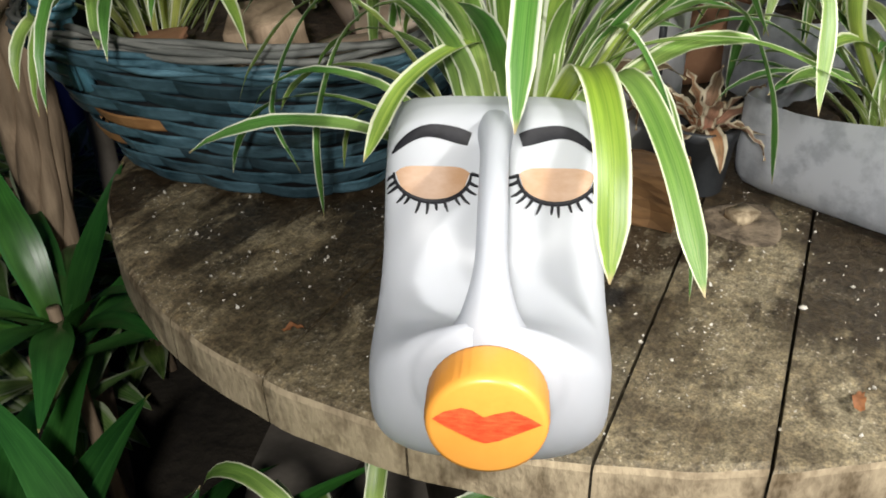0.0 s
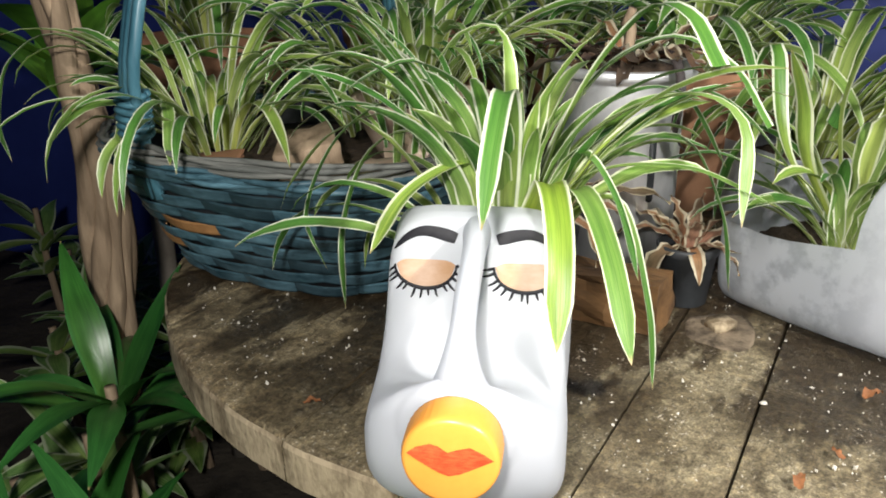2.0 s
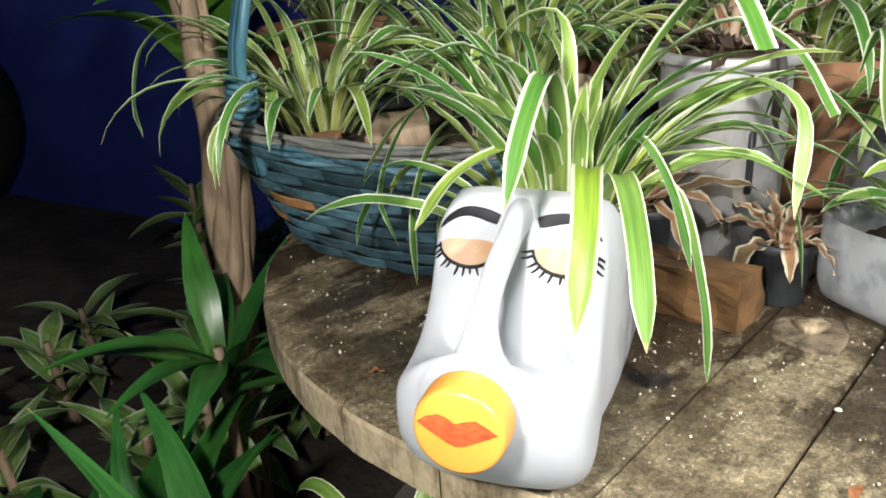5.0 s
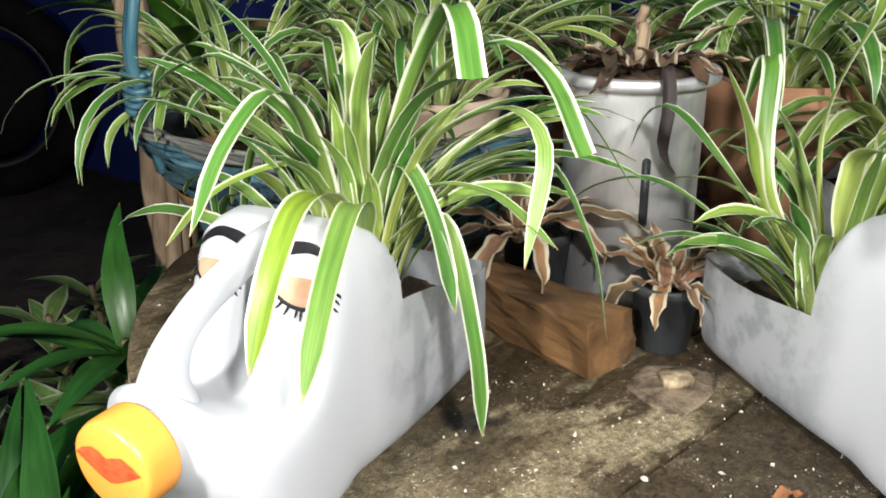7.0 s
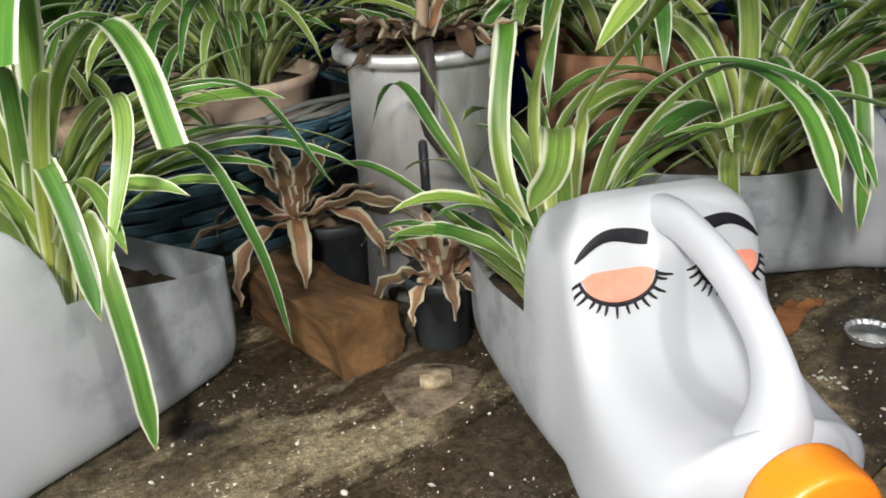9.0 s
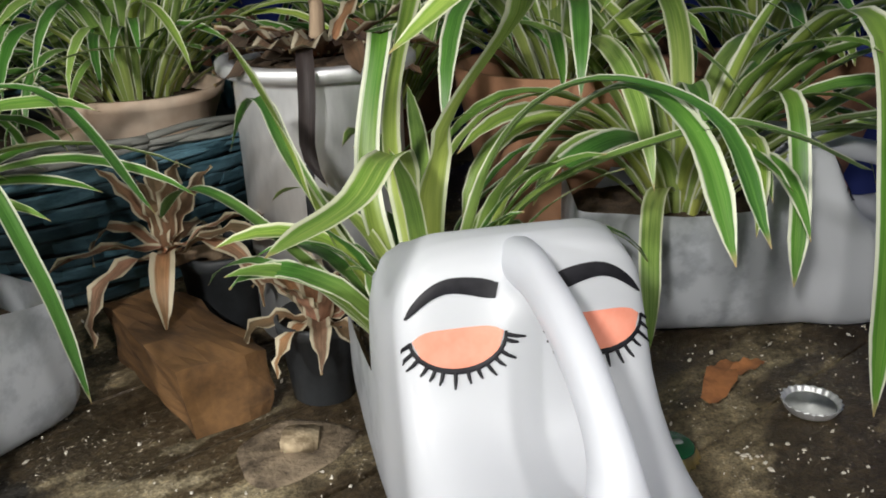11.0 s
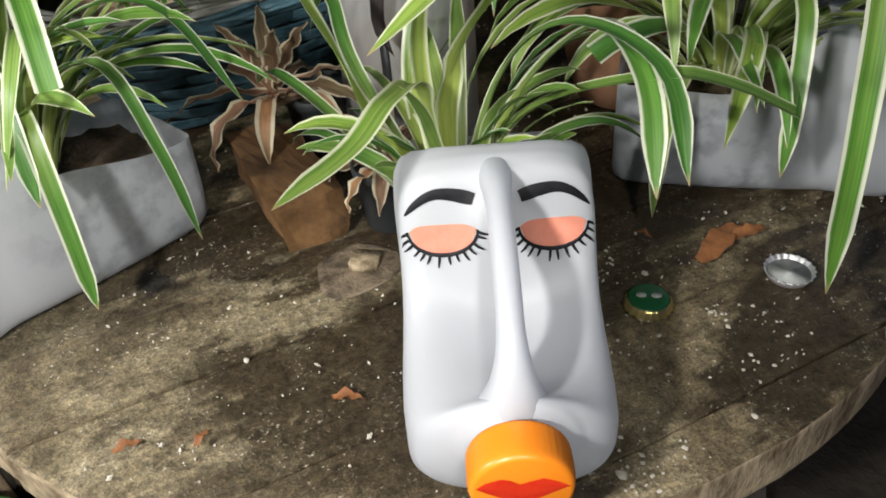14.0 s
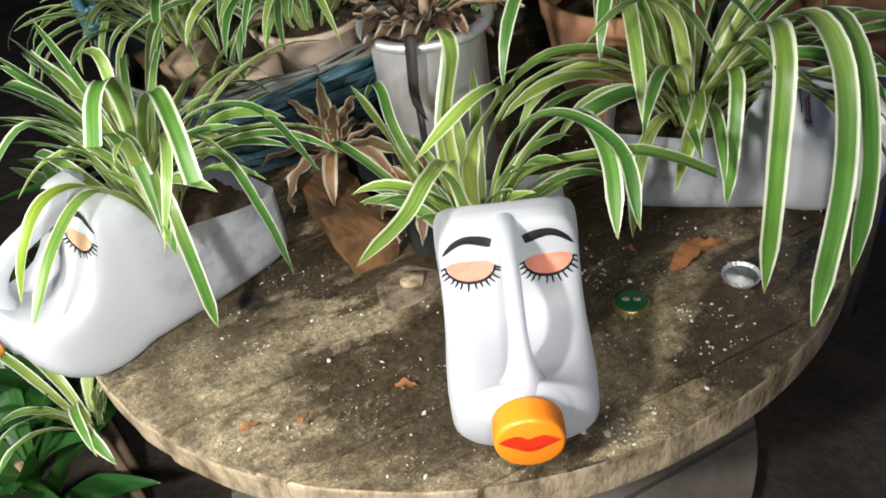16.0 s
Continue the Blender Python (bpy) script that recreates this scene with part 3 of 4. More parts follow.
    # painted lips: flat paint on the cap's end
    upper = [(-0.0185, 0.0030), (-0.0145, 0.0062), (-0.0085, 0.0082), (-0.0050, 0.0072), (-0.0010, 0.0044), (0.0030, 0.0060), (0.0085, 0.0076), (0.0140, 0.0050), (0.0187, 0.0018)]
    lower = [(-0.0185, 0.0030), (-0.0140, -0.0004), (-0.0090, -0.0034), (-0.0050, -0.0058), (-0.0005, -0.0074), (0.0040, -0.0062), (0.0090, -0.0036), (0.0140, -0.0008), (0.0187, 0.0018)]
    bm = bmesh.new()
    ro = []
    for (xa, za), (xb, zb) in zip(upper, lower):
        ro.append([bm.verts.new((xa + (xb - xa) * f, -0.0004 - 0.0003 * math.sin(math.pi * f), 0.0750 + za + (zb - za) * f)) for f in (0, 0.35, 0.7, 1)])
    for a, b in zip(ro, ro[1:]):
        for j in range(3):
            bm.faces.new((a[j], a[j + 1], b[j + 1], b[j]))
    bmesh.ops.remove_doubles(bm, verts=bm.verts, dist=1e-6)
    bmesh.ops.translate(bm, verts=bm.verts, vec=(0, snout[0], snout[1]))
    part("painted_mouth", bm, lip_mat, cap, "red painted mouth on the cap")
    # eyes and brows
    for sx in (-1, 1):
        ex, es = sx * 0.0258, eye
        bm = bmesh.new()
        rows = []
        for i in range(15):
            x = -1 + 2 * i / 14
            hi = -0.0028 * (1 - abs(x) ** 6.0) - 0.001
            lo = 0.0118 * math.sqrt(max(1 - x * x, 0)) - 0.001
            rows.append([bm.verts.new(on_face(ex + x * 0.0158, es + hi + (lo - hi) * f, 0.0005)) for f in (0, 0.33, 0.66, 1)])
        for a, b in zip(rows, rows[1:]):
            for j in range(3):
                bm.faces.new((a[j], a[j + 1], b[j + 1], b[j]))
        part("painted_eyelid", bm, lid_mat, body, "painted closed eyelid")
        arc = [(ex + 0.0165 * math.cos(a), es - 0.001 + 0.0122 * math.sin(a)) for a in (math.pi * (0.0 + k / 16) for k in range(17))]
        lash = strip_on_face(arc, [0.0010 + 0.0011 * math.sin(math.pi * k / 16) for k in range(17)], 0.0009)
        part("lash_line", lash, M_INK, body)
        count = 14
        for k in range(count):
            a = math.pi * (0.02 + 0.96 * k / (count - 1)) + rnd.uniform(-0.05, 0.05)
            l = rnd.uniform(0.0052, 0.0082)
            x0, y0 = ex + 0.0165 * math.cos(a), es - 0.001 + 0.0122 * math.sin(a)
            dx, dy = math.cos(a) * 0.8, 0.35 + 0.65 * math.sin(a)
            ln = [(x0 + dx * l * f, y0 + dy * l * (f - 0.25 * f * f)) for f in (0, 0.5, 1)]
            part("eyelash", strip_on_face(ln, [0.0015, 0.0013, 0.0007], 0.0009), M_INK, body)
        brow = []
        wid = []
        for k in range(13):
            f = k / 12
            brow.append((sx * (0.0105 + 0.0325 * f), eye - 0.0135 - 0.0052 * math.sin(math.pi * (0.10 + 0.72 * f)) + 0.024 * max(0, f - 0.45) ** 2))
            wid.append(0.0064 * (1 - f) ** 0.5 * (0.75 + 0.25 * min(1, f * 8)) + 0.0008)
        part("painted_eyebrow", strip_on_face(brow, wid, 0.0009), M_INK, body)
    # soil in the trough
    bm = bmesh.new()
    g = [[bm.verts.new((-0.0468 + 0.0936 * i / 14, 0.126 + 0.131 * j / 18, min(rim) - 0.012 + 0.007 * noise.noise(Vector((i * 0.7, j * 0.7, seed))) - 0.01 * (j / 18) ** 6)) for i in range(15)] for j in range(19)]
    for a, b in zip(g, g[1:]):
        for i in range(14):
            bm.faces.new((a[i], a[i + 1], b[i + 1], b[i]))
    part("soil", bm, M_SOIL, jug, "damp brown potting soil")
    return jug


def along(at, toward, u, v=0.0, z=0.0):
    t = Vector(toward).normalized()
    p = Vector(at) + t * u + Vector((t.y, -t.x)) * v
    return (p.x, p.y, Z_TABLE + z)


J1, U1 = (0.0700, 0.1650), (-0.150, 0.989)
J2, U2 = (0.4190, 0.4100), (-0.786, 0.618)
J3, U3 = (0.4226, 0.8664), (-0.790, -0.613)
jug_planter(J1, U1, "milky plastic jug planter with tan eyelids and yellow cap", (0.095, 0.077), M_CAP_YELLOW, M_TAN, M_RED_PALE, 1, eye=0.0350)
jug_planter(J2, U2, "milky plastic jug planter with salmon eyelids and orange cap", (0.076, 0.070), M_CAP_ORANGE, M_SALMON, M_RED, 2, (-0.012, -0.0045), bow=0.0075)
jug_planter(J3, U3, "milky plastic jug planter turned towards the table's far edge", (0.103, 0.100), M_CAP_ORANGE, M_SALMON, M_RED, 3, tall=0.83)


# ---- plants in the jugs ----
Y, G, P = M_LEAF_YELLOW, M_LEAF, M_LEAF_PALE
plant = spider_plant("spider_plant", along(J1, U1, 0.166, 0.010, 0.083), 62, "bushy variegated spider plant growing from the jug's trough", 11, math.atan2(-U1[1], -U1[0]), (0.13, 0.24), (0.0065, 0.0115), (5, 44), (80, 165), spread=0.024, pale=0.6, late=(1.0, 2.0), tame=0.1)
strap(plant, 0.0150, Y, (0.082, 0.295, 0.952), (0.093, 0.262, 0.968), (0.102, 0.234, 0.948), (0.106, 0.212, 0.908), note="yellowing leaf hanging over the painted face")
strap(plant, 0.0125, P, (0.090, 0.305, 0.945), (0.105, 0.280, 0.962), (0.123, 0.245, 0.945), (0.139, 0.210, 0.908))
strap(plant, 0.0115, G, (0.080, 0.330, 0.945), (0.097, 0.328, 0.970), (0.118, 0.325, 0.945), (0.134, 0.320, 0.901))
strap(plant, 0.0115, G, (0.085, 0.335, 0.925), (0.118, 0.332, 0.942), (0.139, 0.328, 0.885), (0.147, 0.325, 0.831))
strap(plant, 0.0115, P, (0.046, 0.318, 0.952), (0.035, 0.308, 0.964), (0.014, 0.278, 0.954), (0.003, 0.250, 0.930))
strap(plant, 0.0120, G, (0.064, 0.300, 0.980), (0.066, 0.276, 1.011), (0.068, 0.245, 0.995), (0.069, 0.219, 0.960))
strap(plant, 0.0125, G, (0.090, 0.335, 0.990), (0.125, 0.325, 1.043), (0.147, 0.308, 1.046), (0.163, 0.293, 1.024), cut=True)
strap(plant, 0.0125, G, (0.090, 0.345, 0.990), (0.132, 0.349, 1.028), (0.168, 0.343, 1.019), (0.192, 0.336, 0.987), cut=True)
strap(plant, 0.0085, G, (0.085, 0.350, 0.940), (0.144, 0.372, 0.972), (0.174, 0.380, 0.930), (0.186, 0.385, 0.873))
strap(plant, 0.0085, P, (0.090, 0.345, 0.965), (0.142, 0.342, 1.000), (0.178, 0.325, 0.992), (0.183, 0.303, 0.943))
strap(plant, 0.0125, G, (0.045, 0.312, 0.985), (0.022, 0.287, 1.020), (0.000, 0.278, 1.017), (-0.020, 0.271, 1.005))
strap(plant, 0.0095, G, (0.015, 0.325, 0.990), (-0.027, 0.311, 1.020), (-0.068, 0.317, 1.008), (-0.095, 0.321, 0.981))
strap(plant, 0.0100, P, (0.055, 0.340, 0.990), (0.048, 0.343, 1.030), (0.030, 0.335, 1.031), (0.015, 0.326, 1.015))
strap(plant, 0.0070, P, (0.095, 0.335, 0.950), (0.150, 0.322, 0.967), (0.198, 0.305, 0.955))
strap(plant, 0.0090, G, (0.085, 0.365, 0.970), (0.140, 0.408, 0.992), (0.178, 0.432, 0.939))
strap(plant, 0.0060, G, (0.005, 0.335, 0.985), (-0.045, 0.340, 0.972), (-0.078, 0.345, 0.915), (-0.066, 0.345, 0.875))
strap(plant, 0.0065, P, (0.000, 0.345, 0.975), (-0.060, 0.360, 0.965), (-0.100, 0.370, 0.925), (-0.108, 0.365, 0.905))
strap(plant, 0.0070, G, (0.010, 0.340, 0.965), (-0.030, 0.345, 0.960), (-0.055, 0.350, 0.905), (-0.059, 0.355, 0.843))

plant = spider_plant("spider_plant", along(J2, U2, 0.172, -0.020, 0.060), 34, "variegated spider plant with broad leaves in the jug's trough", 23, math.atan2(-U2[1], -U2[0]), (0.09, 0.17), (0.008, 0.0125), (3, 42), (50, 150), spread=0.020, pale=0.7, late=(1.0, 2.0))
strap(plant, 0.0130, P, (0.272, 0.485, 0.955), (0.296, 0.450, 0.977), (0.315, 0.415, 0.974), (0.335, 0.366, 0.978), note="folded pale leaf over the brow")
strap(plant, 0.0135, G, (0.290, 0.535, 0.945), (0.325, 0.552, 0.986), (0.365, 0.540, 0.977), (0.394, 0.517, 0.938))
strap(plant, 0.0120, G, (0.285, 0.525, 0.955), (0.318, 0.540, 0.990), (0.370, 0.545, 0.982), (0.401, 0.530, 0.942))
strap(plant, 0.0135, P, (0.300, 0.525, 0.938), (0.364, 0.547, 0.975), (0.390, 0.567, 0.973), (0.413, 0.587, 0.959), cut=True, note="torn leaf that juts out sideways")
strap(plant, 0.0090, G, (0.205, 0.472, 0.922), (0.173, 0.462, 0.940), (0.140, 0.466, 0.932), (0.112, 0.472, 0.912))
strap(plant, 0.0135, P, (0.232, 0.478, 0.930), (0.222, 0.466, 0.975), (0.209, 0.455, 1.012))
strap(plant, 0.0090, G, (0.205, 0.490, 0.945), (0.168, 0.503, 0.972), (0.149, 0.506, 0.969), (0.140, 0.500, 0.945))
strap(plant, 0.0120, G, (0.222, 0.515, 0.930), (0.209, 0.541, 0.998), (0.201, 0.550, 0.995), (0.195, 0.551, 0.972), cut=True)
strap(plant, 0.0130, P, (0.275, 0.500, 0.960), (0.315, 0.504, 1.022), (0.325, 0.470, 1.035), (0.328, 0.420, 1.018))
strap(plant, 0.0115, P, (0.250, 0.500, 0.965), (0.268, 0.500, 1.035), (0.282, 0.482, 1.062), (0.290, 0.465, 1.060))

plant = spider_plant("spider_plant", along(J3, U3, 0.190, 0.0, 0.073), 56, "large bushy variegated spider plant spilling over the table's edge", 37, None, (0.14, 0.27), (0.010, 0.015), (4, 42), (80, 160), spread=0.026, pale=0.5, late=(1.0, 2.0))
strap(plant, 0.0160, G, (0.345, 0.725, 0.985), (0.390, 0.685, 0.998), (0.412, 0.660, 0.920), (0.422, 0.650, 0.820))
strap(plant, 0.0170, G, (0.355, 0.738, 0.990), (0.415, 0.705, 1.000), (0.448, 0.682, 0.925), (0.458, 0.662, 0.795))
strap(plant, 0.0150, G, (0.365, 0.750, 0.990), (0.420, 0.720, 0.998), (0.455, 0.700, 0.930), (0.466, 0.688, 0.840))
strap(plant, 0.0120, G, (0.325, 0.715, 0.945), (0.352, 0.692, 0.962), (0.368, 0.672, 0.920), (0.374, 0.662, 0.872))


# ---- woven basket and its plants ----
BC = Vector((-0.165, 0.560))


def basket_xy(a, grow, yaw=-0.14):
    rx, ry, n = 0.112 + grow, 0.105 + grow, 3.0
    r = (abs(math.cos(a)) ** n + abs(math.sin(a)) ** n) ** (-1 / n)
    x, y = rx * r * math.cos(a), ry * r * math.sin(a)
    return Vector((x * math.cos(yaw) - y * math.sin(yaw), x * math.sin(yaw) + y * math.cos(yaw)))


def basket():
    bk = thing("woven_basket", (BC.x, BC.y, Z_TABLE), "blue painted woven cane basket with a worn grey rim", "basket")
    rnd = random.Random(8)
    H, rowsn, per = 0.112, 9, 30
    # black shell behind the weave, which makes its gaps read dark
    bm = bmesh.new()
    loft(bm, [[(*basket_xy(2 * math.pi * k / 60, 0.054 * z / H - 0.004), z) for k in range(60)] for z in (0.002, 0.06, H)], True, True, False)
    part("weave_backing", bm, M_BLACK, bk)
    for r in range(rowsn):
        z0, z1 = 0.004 + r * H / rowsn, 0.004 + (r + 1) * H / rowsn - 0.0012
        for k in range(per // 2):
            a0 = 2 * math.pi * (2 * k + (r % 2)) / per - 0.02
            a1 = a0 + 2 * math.pi * 2 / per + 0.01
            bm = bmesh.new()
            rings = []
            tilt = rnd.uniform(-0.0012, 0.0012)
            for i in range(7):
                f = i / 6
                a = a0 + (a1 - a0) * f
                bow = 0.0045 * math.sin(math.pi * f) - 0.001
                ring = []
                for z, o in ((z0, 0.0), (z0 + 0.002, 0.0008), (z1 - 0.002, 0.0008), (z1, 0.0), (z1 - 0.001, -0.0012), (z0 + 0.001, -0.0012)):
                    q = basket_xy(a, 0.054 * z / H + bow + o)
                    ring.append((q.x, q.y, z + tilt * (f - 0.5) * 2))
                rings.append(ring)
            loft(bm, rings, True, True, True)
            bare = rnd.random() < 0.025
            part("slat", bm, M_BARE if bare else M_BLUE_SLAT, bk, "bare brown cane where paint has flaked" if bare else "", smooth=False)
    for j in range(7):
        bm = bmesh.new()
        pts = [Vector((*basket_xy(2 * math.pi * k / 96, 0.0555 + 0.0032 * math.sin(k * 0.8 + j * 1.3)), H - 0.002 + 0.0030 * j + 0.0014 * math.sin(k * 0.5 + j * 2.1))) for k in range(97)]
        tube(bm, pts, 0.0024, 6)
        part("rim_cane", bm, M_CANE_GREY if j > 2 else M_BLUE_SLAT, bk)
    # looped handle with a bound foot at the front corner
    bm = bmesh.new()
    hp = [Vector((-0.085, -0.135, 0.085)), Vector((-0.088, -0.142, 0.14)), Vector((-0.080, -0.150, 0.20)), Vector((-0.06, -0.12, 0.30)), Vector((-0.02, -0.04, 0.38)), Vector((0.0, 0.05, 0.38)), Vector((0.02, 0.12, 0.26)), Vector((0.02, 0.150, 0.10))]
    for o in ((0, 0, 0), (0.006, -0.002, 0), (-0.005, 0.003, 0)):
        tube(bm, [p + Vector(o) for p in curve_points(hp, 40)], 0.0048, 8)
    handle = part("handle", bm, M_TEAL, bk, "teal painted bundled cane handle")
    for k in range(6):
        bm = bmesh.new()
        c = Vector((-0.088, -0.143, 0.138 + 0.006 * k))
        tube(bm, [c + Vector((math.cos(a) * 0.0125, math.sin(a) * 0.0100, 0.001 * math.sin(2 * a))) for a in (2 * math.pi * i / 20 for i in range(21))], 0.0028, 6)
        part("binding", bm, M_TEAL, handle)
    bm = lathe([(0.0, 0.0), (0.10, 0.002), (0.145, -0.004)], 40, 0.03)
    bmesh.ops.transform(bm, matrix=Matrix.Translation((0, 0, H - 0.018)), verts=bm.verts)
    part("soil", bm, M_SOIL, bk)
    return bk


basket()


def clay_bowl(name, at, r, h, mat, label):
    bowl = thing(name, at, label, "plant pot")
    part("bowl_body", lathe([(r * 0.55, 0), (r * 0.60, 0.002), (r * 0.86, h * 0.55), (r * 0.97, h * 0.86), (r * 1.0, h * 0.88), (r * 1.02, h), (r * 0.94, h), (r * 0.92, h * 0.85), (r * 0.90, h * 0.80)], 48, 0.008, 3), mat, bowl)
    bm = lathe([(0.0, h * 0.86), (r * 0.5, h * 0.85), (r * 0.93, h * 0.80)], 32)
    part("soil", bm, M_SOIL, bowl)
    return bowl


def shard(at, size, yaw, seed, mat, label):
    """A broken piece lying on the basket's soil."""
    bm = bmesh.new()
    bmesh.ops.create_cube(bm, size=1)
    bmesh.ops.subdivide_edges(bm, edges=bm.edges, cuts=2, use_grid_fill=True)
    for v in bm.verts:
        c = v.co.copy()
        v.co = Vector((c.x * size[0] * (1 - 0.4 * c.y), c.y * size[1], c.z * size[2] + 0.12 * size[1] * c.x * c.x)) + Vector((1, 1, 0.6)) * 0.10 * size[1] * noise.noise(c * 2.3 + Vector((seed, 0, 0)))
    bmesh.ops.bevel(bm, geom=bm.edges[:], offset=0.0008, segments=1, affect="EDGES")
    ob = part("clay_shard", bm, mat)
    ob.matrix_world = pose(*at, 14, -10, yaw)
    return tagged(ob, label, "shard", "broken pieces in the basket")


shard((-0.212, 0.452, 0.908), (0.055, 0.030, 0.007), -10, 1, M_CLAY, "broken orange terracotta shard on the basket's soil")
shard((-0.135, 0.470, 0.915), (0.045, 0.040, 0.030), 25, 2, M_BARK, "rounded brown lump of broken pot in the basket")
shard((-0.075, 0.455, 0.910), (0.060, 0.030, 0.010), -30, 3, M_CLAY_PALE, "pale broken pot shard lying in the basket")
shard((-0.055, 0.500, 0.918), (0.055, 0.032, 0.012), 40, 4, M_CLAY_PALE, "pale broken pot shard lying in the basket")
clay_bowl("clay_bowl", (-0.075, 0.580, 0.888), 0.062, 0.058, M_CLAY_PALE, "pale limed terracotta bowl sitting in the basket")
clay_bowl("terracotta_pot", (0.150, 0.800, 0.80), 0.080, 0.150, M_CLAY, "brown terracotta pot standing beside the metal can")
plant = spider_plant("spider_plant", (-0.235, 0.500, 0.905), 60, "dense spider plant growing in the blue basket", 41, None, (0.12, 0.22), (0.006, 0.010), (5, 40), (70, 160), spread=0.04, pale=0.45)
strap(plant, 0.0070, G, (-0.330, 0.460, 1.000), (-0.385, 0.445, 0.985), (-0.405, 0.440, 0.930), (-0.395, 0.435, 0.900))
strap(plant, 0.0100, P, (-0.235, 0.440, 0.955), (-0.225, 0.420, 0.950), (-0.215, 0.400, 0.920))
strap(plant, 0.0095, P, (-0.262, 0.430, 0.952), (-0.268, 0.415, 0.935), (-0.268, 0.408, 0.915))
strap(plant, 0.0090, Y, (-0.285, 0.430, 0.945), (-0.310, 0.420, 0.938), cut=True)
spider_plant("spider_plant", (-0.130, 0.610, 0.905), 60, "dense spider plant growing among the canes of the basket", 42, None, (0.14, 0.24), (0.006, 0.010), (6, 44), (80, 165), spread=0.04, pale=0.45)
spider_plant("spider_plant", (-0.075, 0.580, 0.938), 55, "spider plant in the pale clay bowl", 43, None, (0.12, 0.22), (0.007, 0.011), (6, 44), (80, 165), spread=0.028, pale=0.4)
spider_plant("spider_plant", (0.150, 0.800, 0.930), 55, "spider plant in the terracotta pot", 44, None, (0.14, 0.26), (0.009, 0.014), (6, 44), (80, 165), spread=0.03, pale=0.2)
spider_plant("spider_plant", (-0.02, 0.78, 0.90), 45, "spider plant standing on the spool table", 45, None, (0.16, 0.28), (0.008, 0.013), (6, 44), (80, 165), spread=0.03, pale=0.3)


# ---- metal can ----
def metal_can():
    can = thing("metal_can", (0.095, 0.604, Z_TABLE), "dull aluminium can with a wide rim, used as a plant pot", "can")
    part("can_wall", lathe([(0.050, 0.0), (0.0515, 0.002), (0.0515, 0.165), (0.0520, 0.168), (0.0600, 0.170), (0.0610, 0.172), (0.0610, 0.1765), (0.0590, 0.1785), (0.0500, 0.177), (0.0490, 0.165)], 64), M_TIN, can)
    # black strip on the wall, coloured for the shade inside a narrow slot
    for ang, z0, z1 in ((-53, 0.070, 0.122),):
        bm = bmesh.new()
        a = radians(ang)
        o, s = Vector((math.cos(a), math.sin(a), 0)), Vector((-math.sin(a), math.cos(a), 0))
        loop = []
        for k in range(16):
            t = 2 * math.pi * k / 16
            loop.append((math.cos(t) * 0.0032, (z1 - 0.003 if math.sin(t) > 0 else z0 + 0.003) + math.sin(t) * 0.0032))
        loft(bm, [[o * d + s * x + Vector((0, 0, z)) for x, z in loop] for d in (0.0505, 0.0524)], True, True, True)
        part("slot", bm, M_BLACK, can, "narrow slot with its inner shade as a black strip")
    bm = lathe([(0.0, 0.176), (0.03, 0.178), (0.0495, 0.172)], 32, 0.02)
    part("soil", bm, M_SOIL, can)
    return can


metal_can()


def withered_plant(at, seed):
    rnd = random.Random(seed)
    pl = thing("withered_plant", at, "withered brown plant with curled leaves in the can", "plant")
    bm = bmesh.new()
    tube(bm, curve_points([(0, 0, -0.004), (0.004, 0, 0.03), (-0.002, 0.004, 0.030), (0.004, 0, 0.045)], 12), lambda s: 0.0055 - 0.002 * s, 8)
    part("stem", bm, M_BARK, pl)
    for i in range(26):
        az = i * 2.4
        leaf(pl, arch((0.012 * math.cos(az), 0.012 * math.sin(az), 0.0), az, rnd.uniform(0.05, 0.085), radians(rnd.uniform(50, 80)), radians(rnd.uniform(20, 90)), 10, 1.2, rnd.uniform(-1, 1)), rnd.uniform(0.008, 0.016), rnd.choice((M_LEAF_BROWN, M_LEAF_BROWN, M_LEAF_DRY)), wavy=0.25, fold=0.6)
    leaf(pl, [Vector(p) for p in ((0.02, -0.02, 0.01), (0.038, -0.042, 0.014), (0.047, -0.051, -0.01), (0.046, -0.053, -0.045), (0.058, -0.052, -0.060))], 0.0095, M_LEAF_DEADDARK, 12, "dark shrivelled leaf hanging down the can", fold=0.8)
    return pl


withered_plant((0.095, 0.604, 0.976), 4)


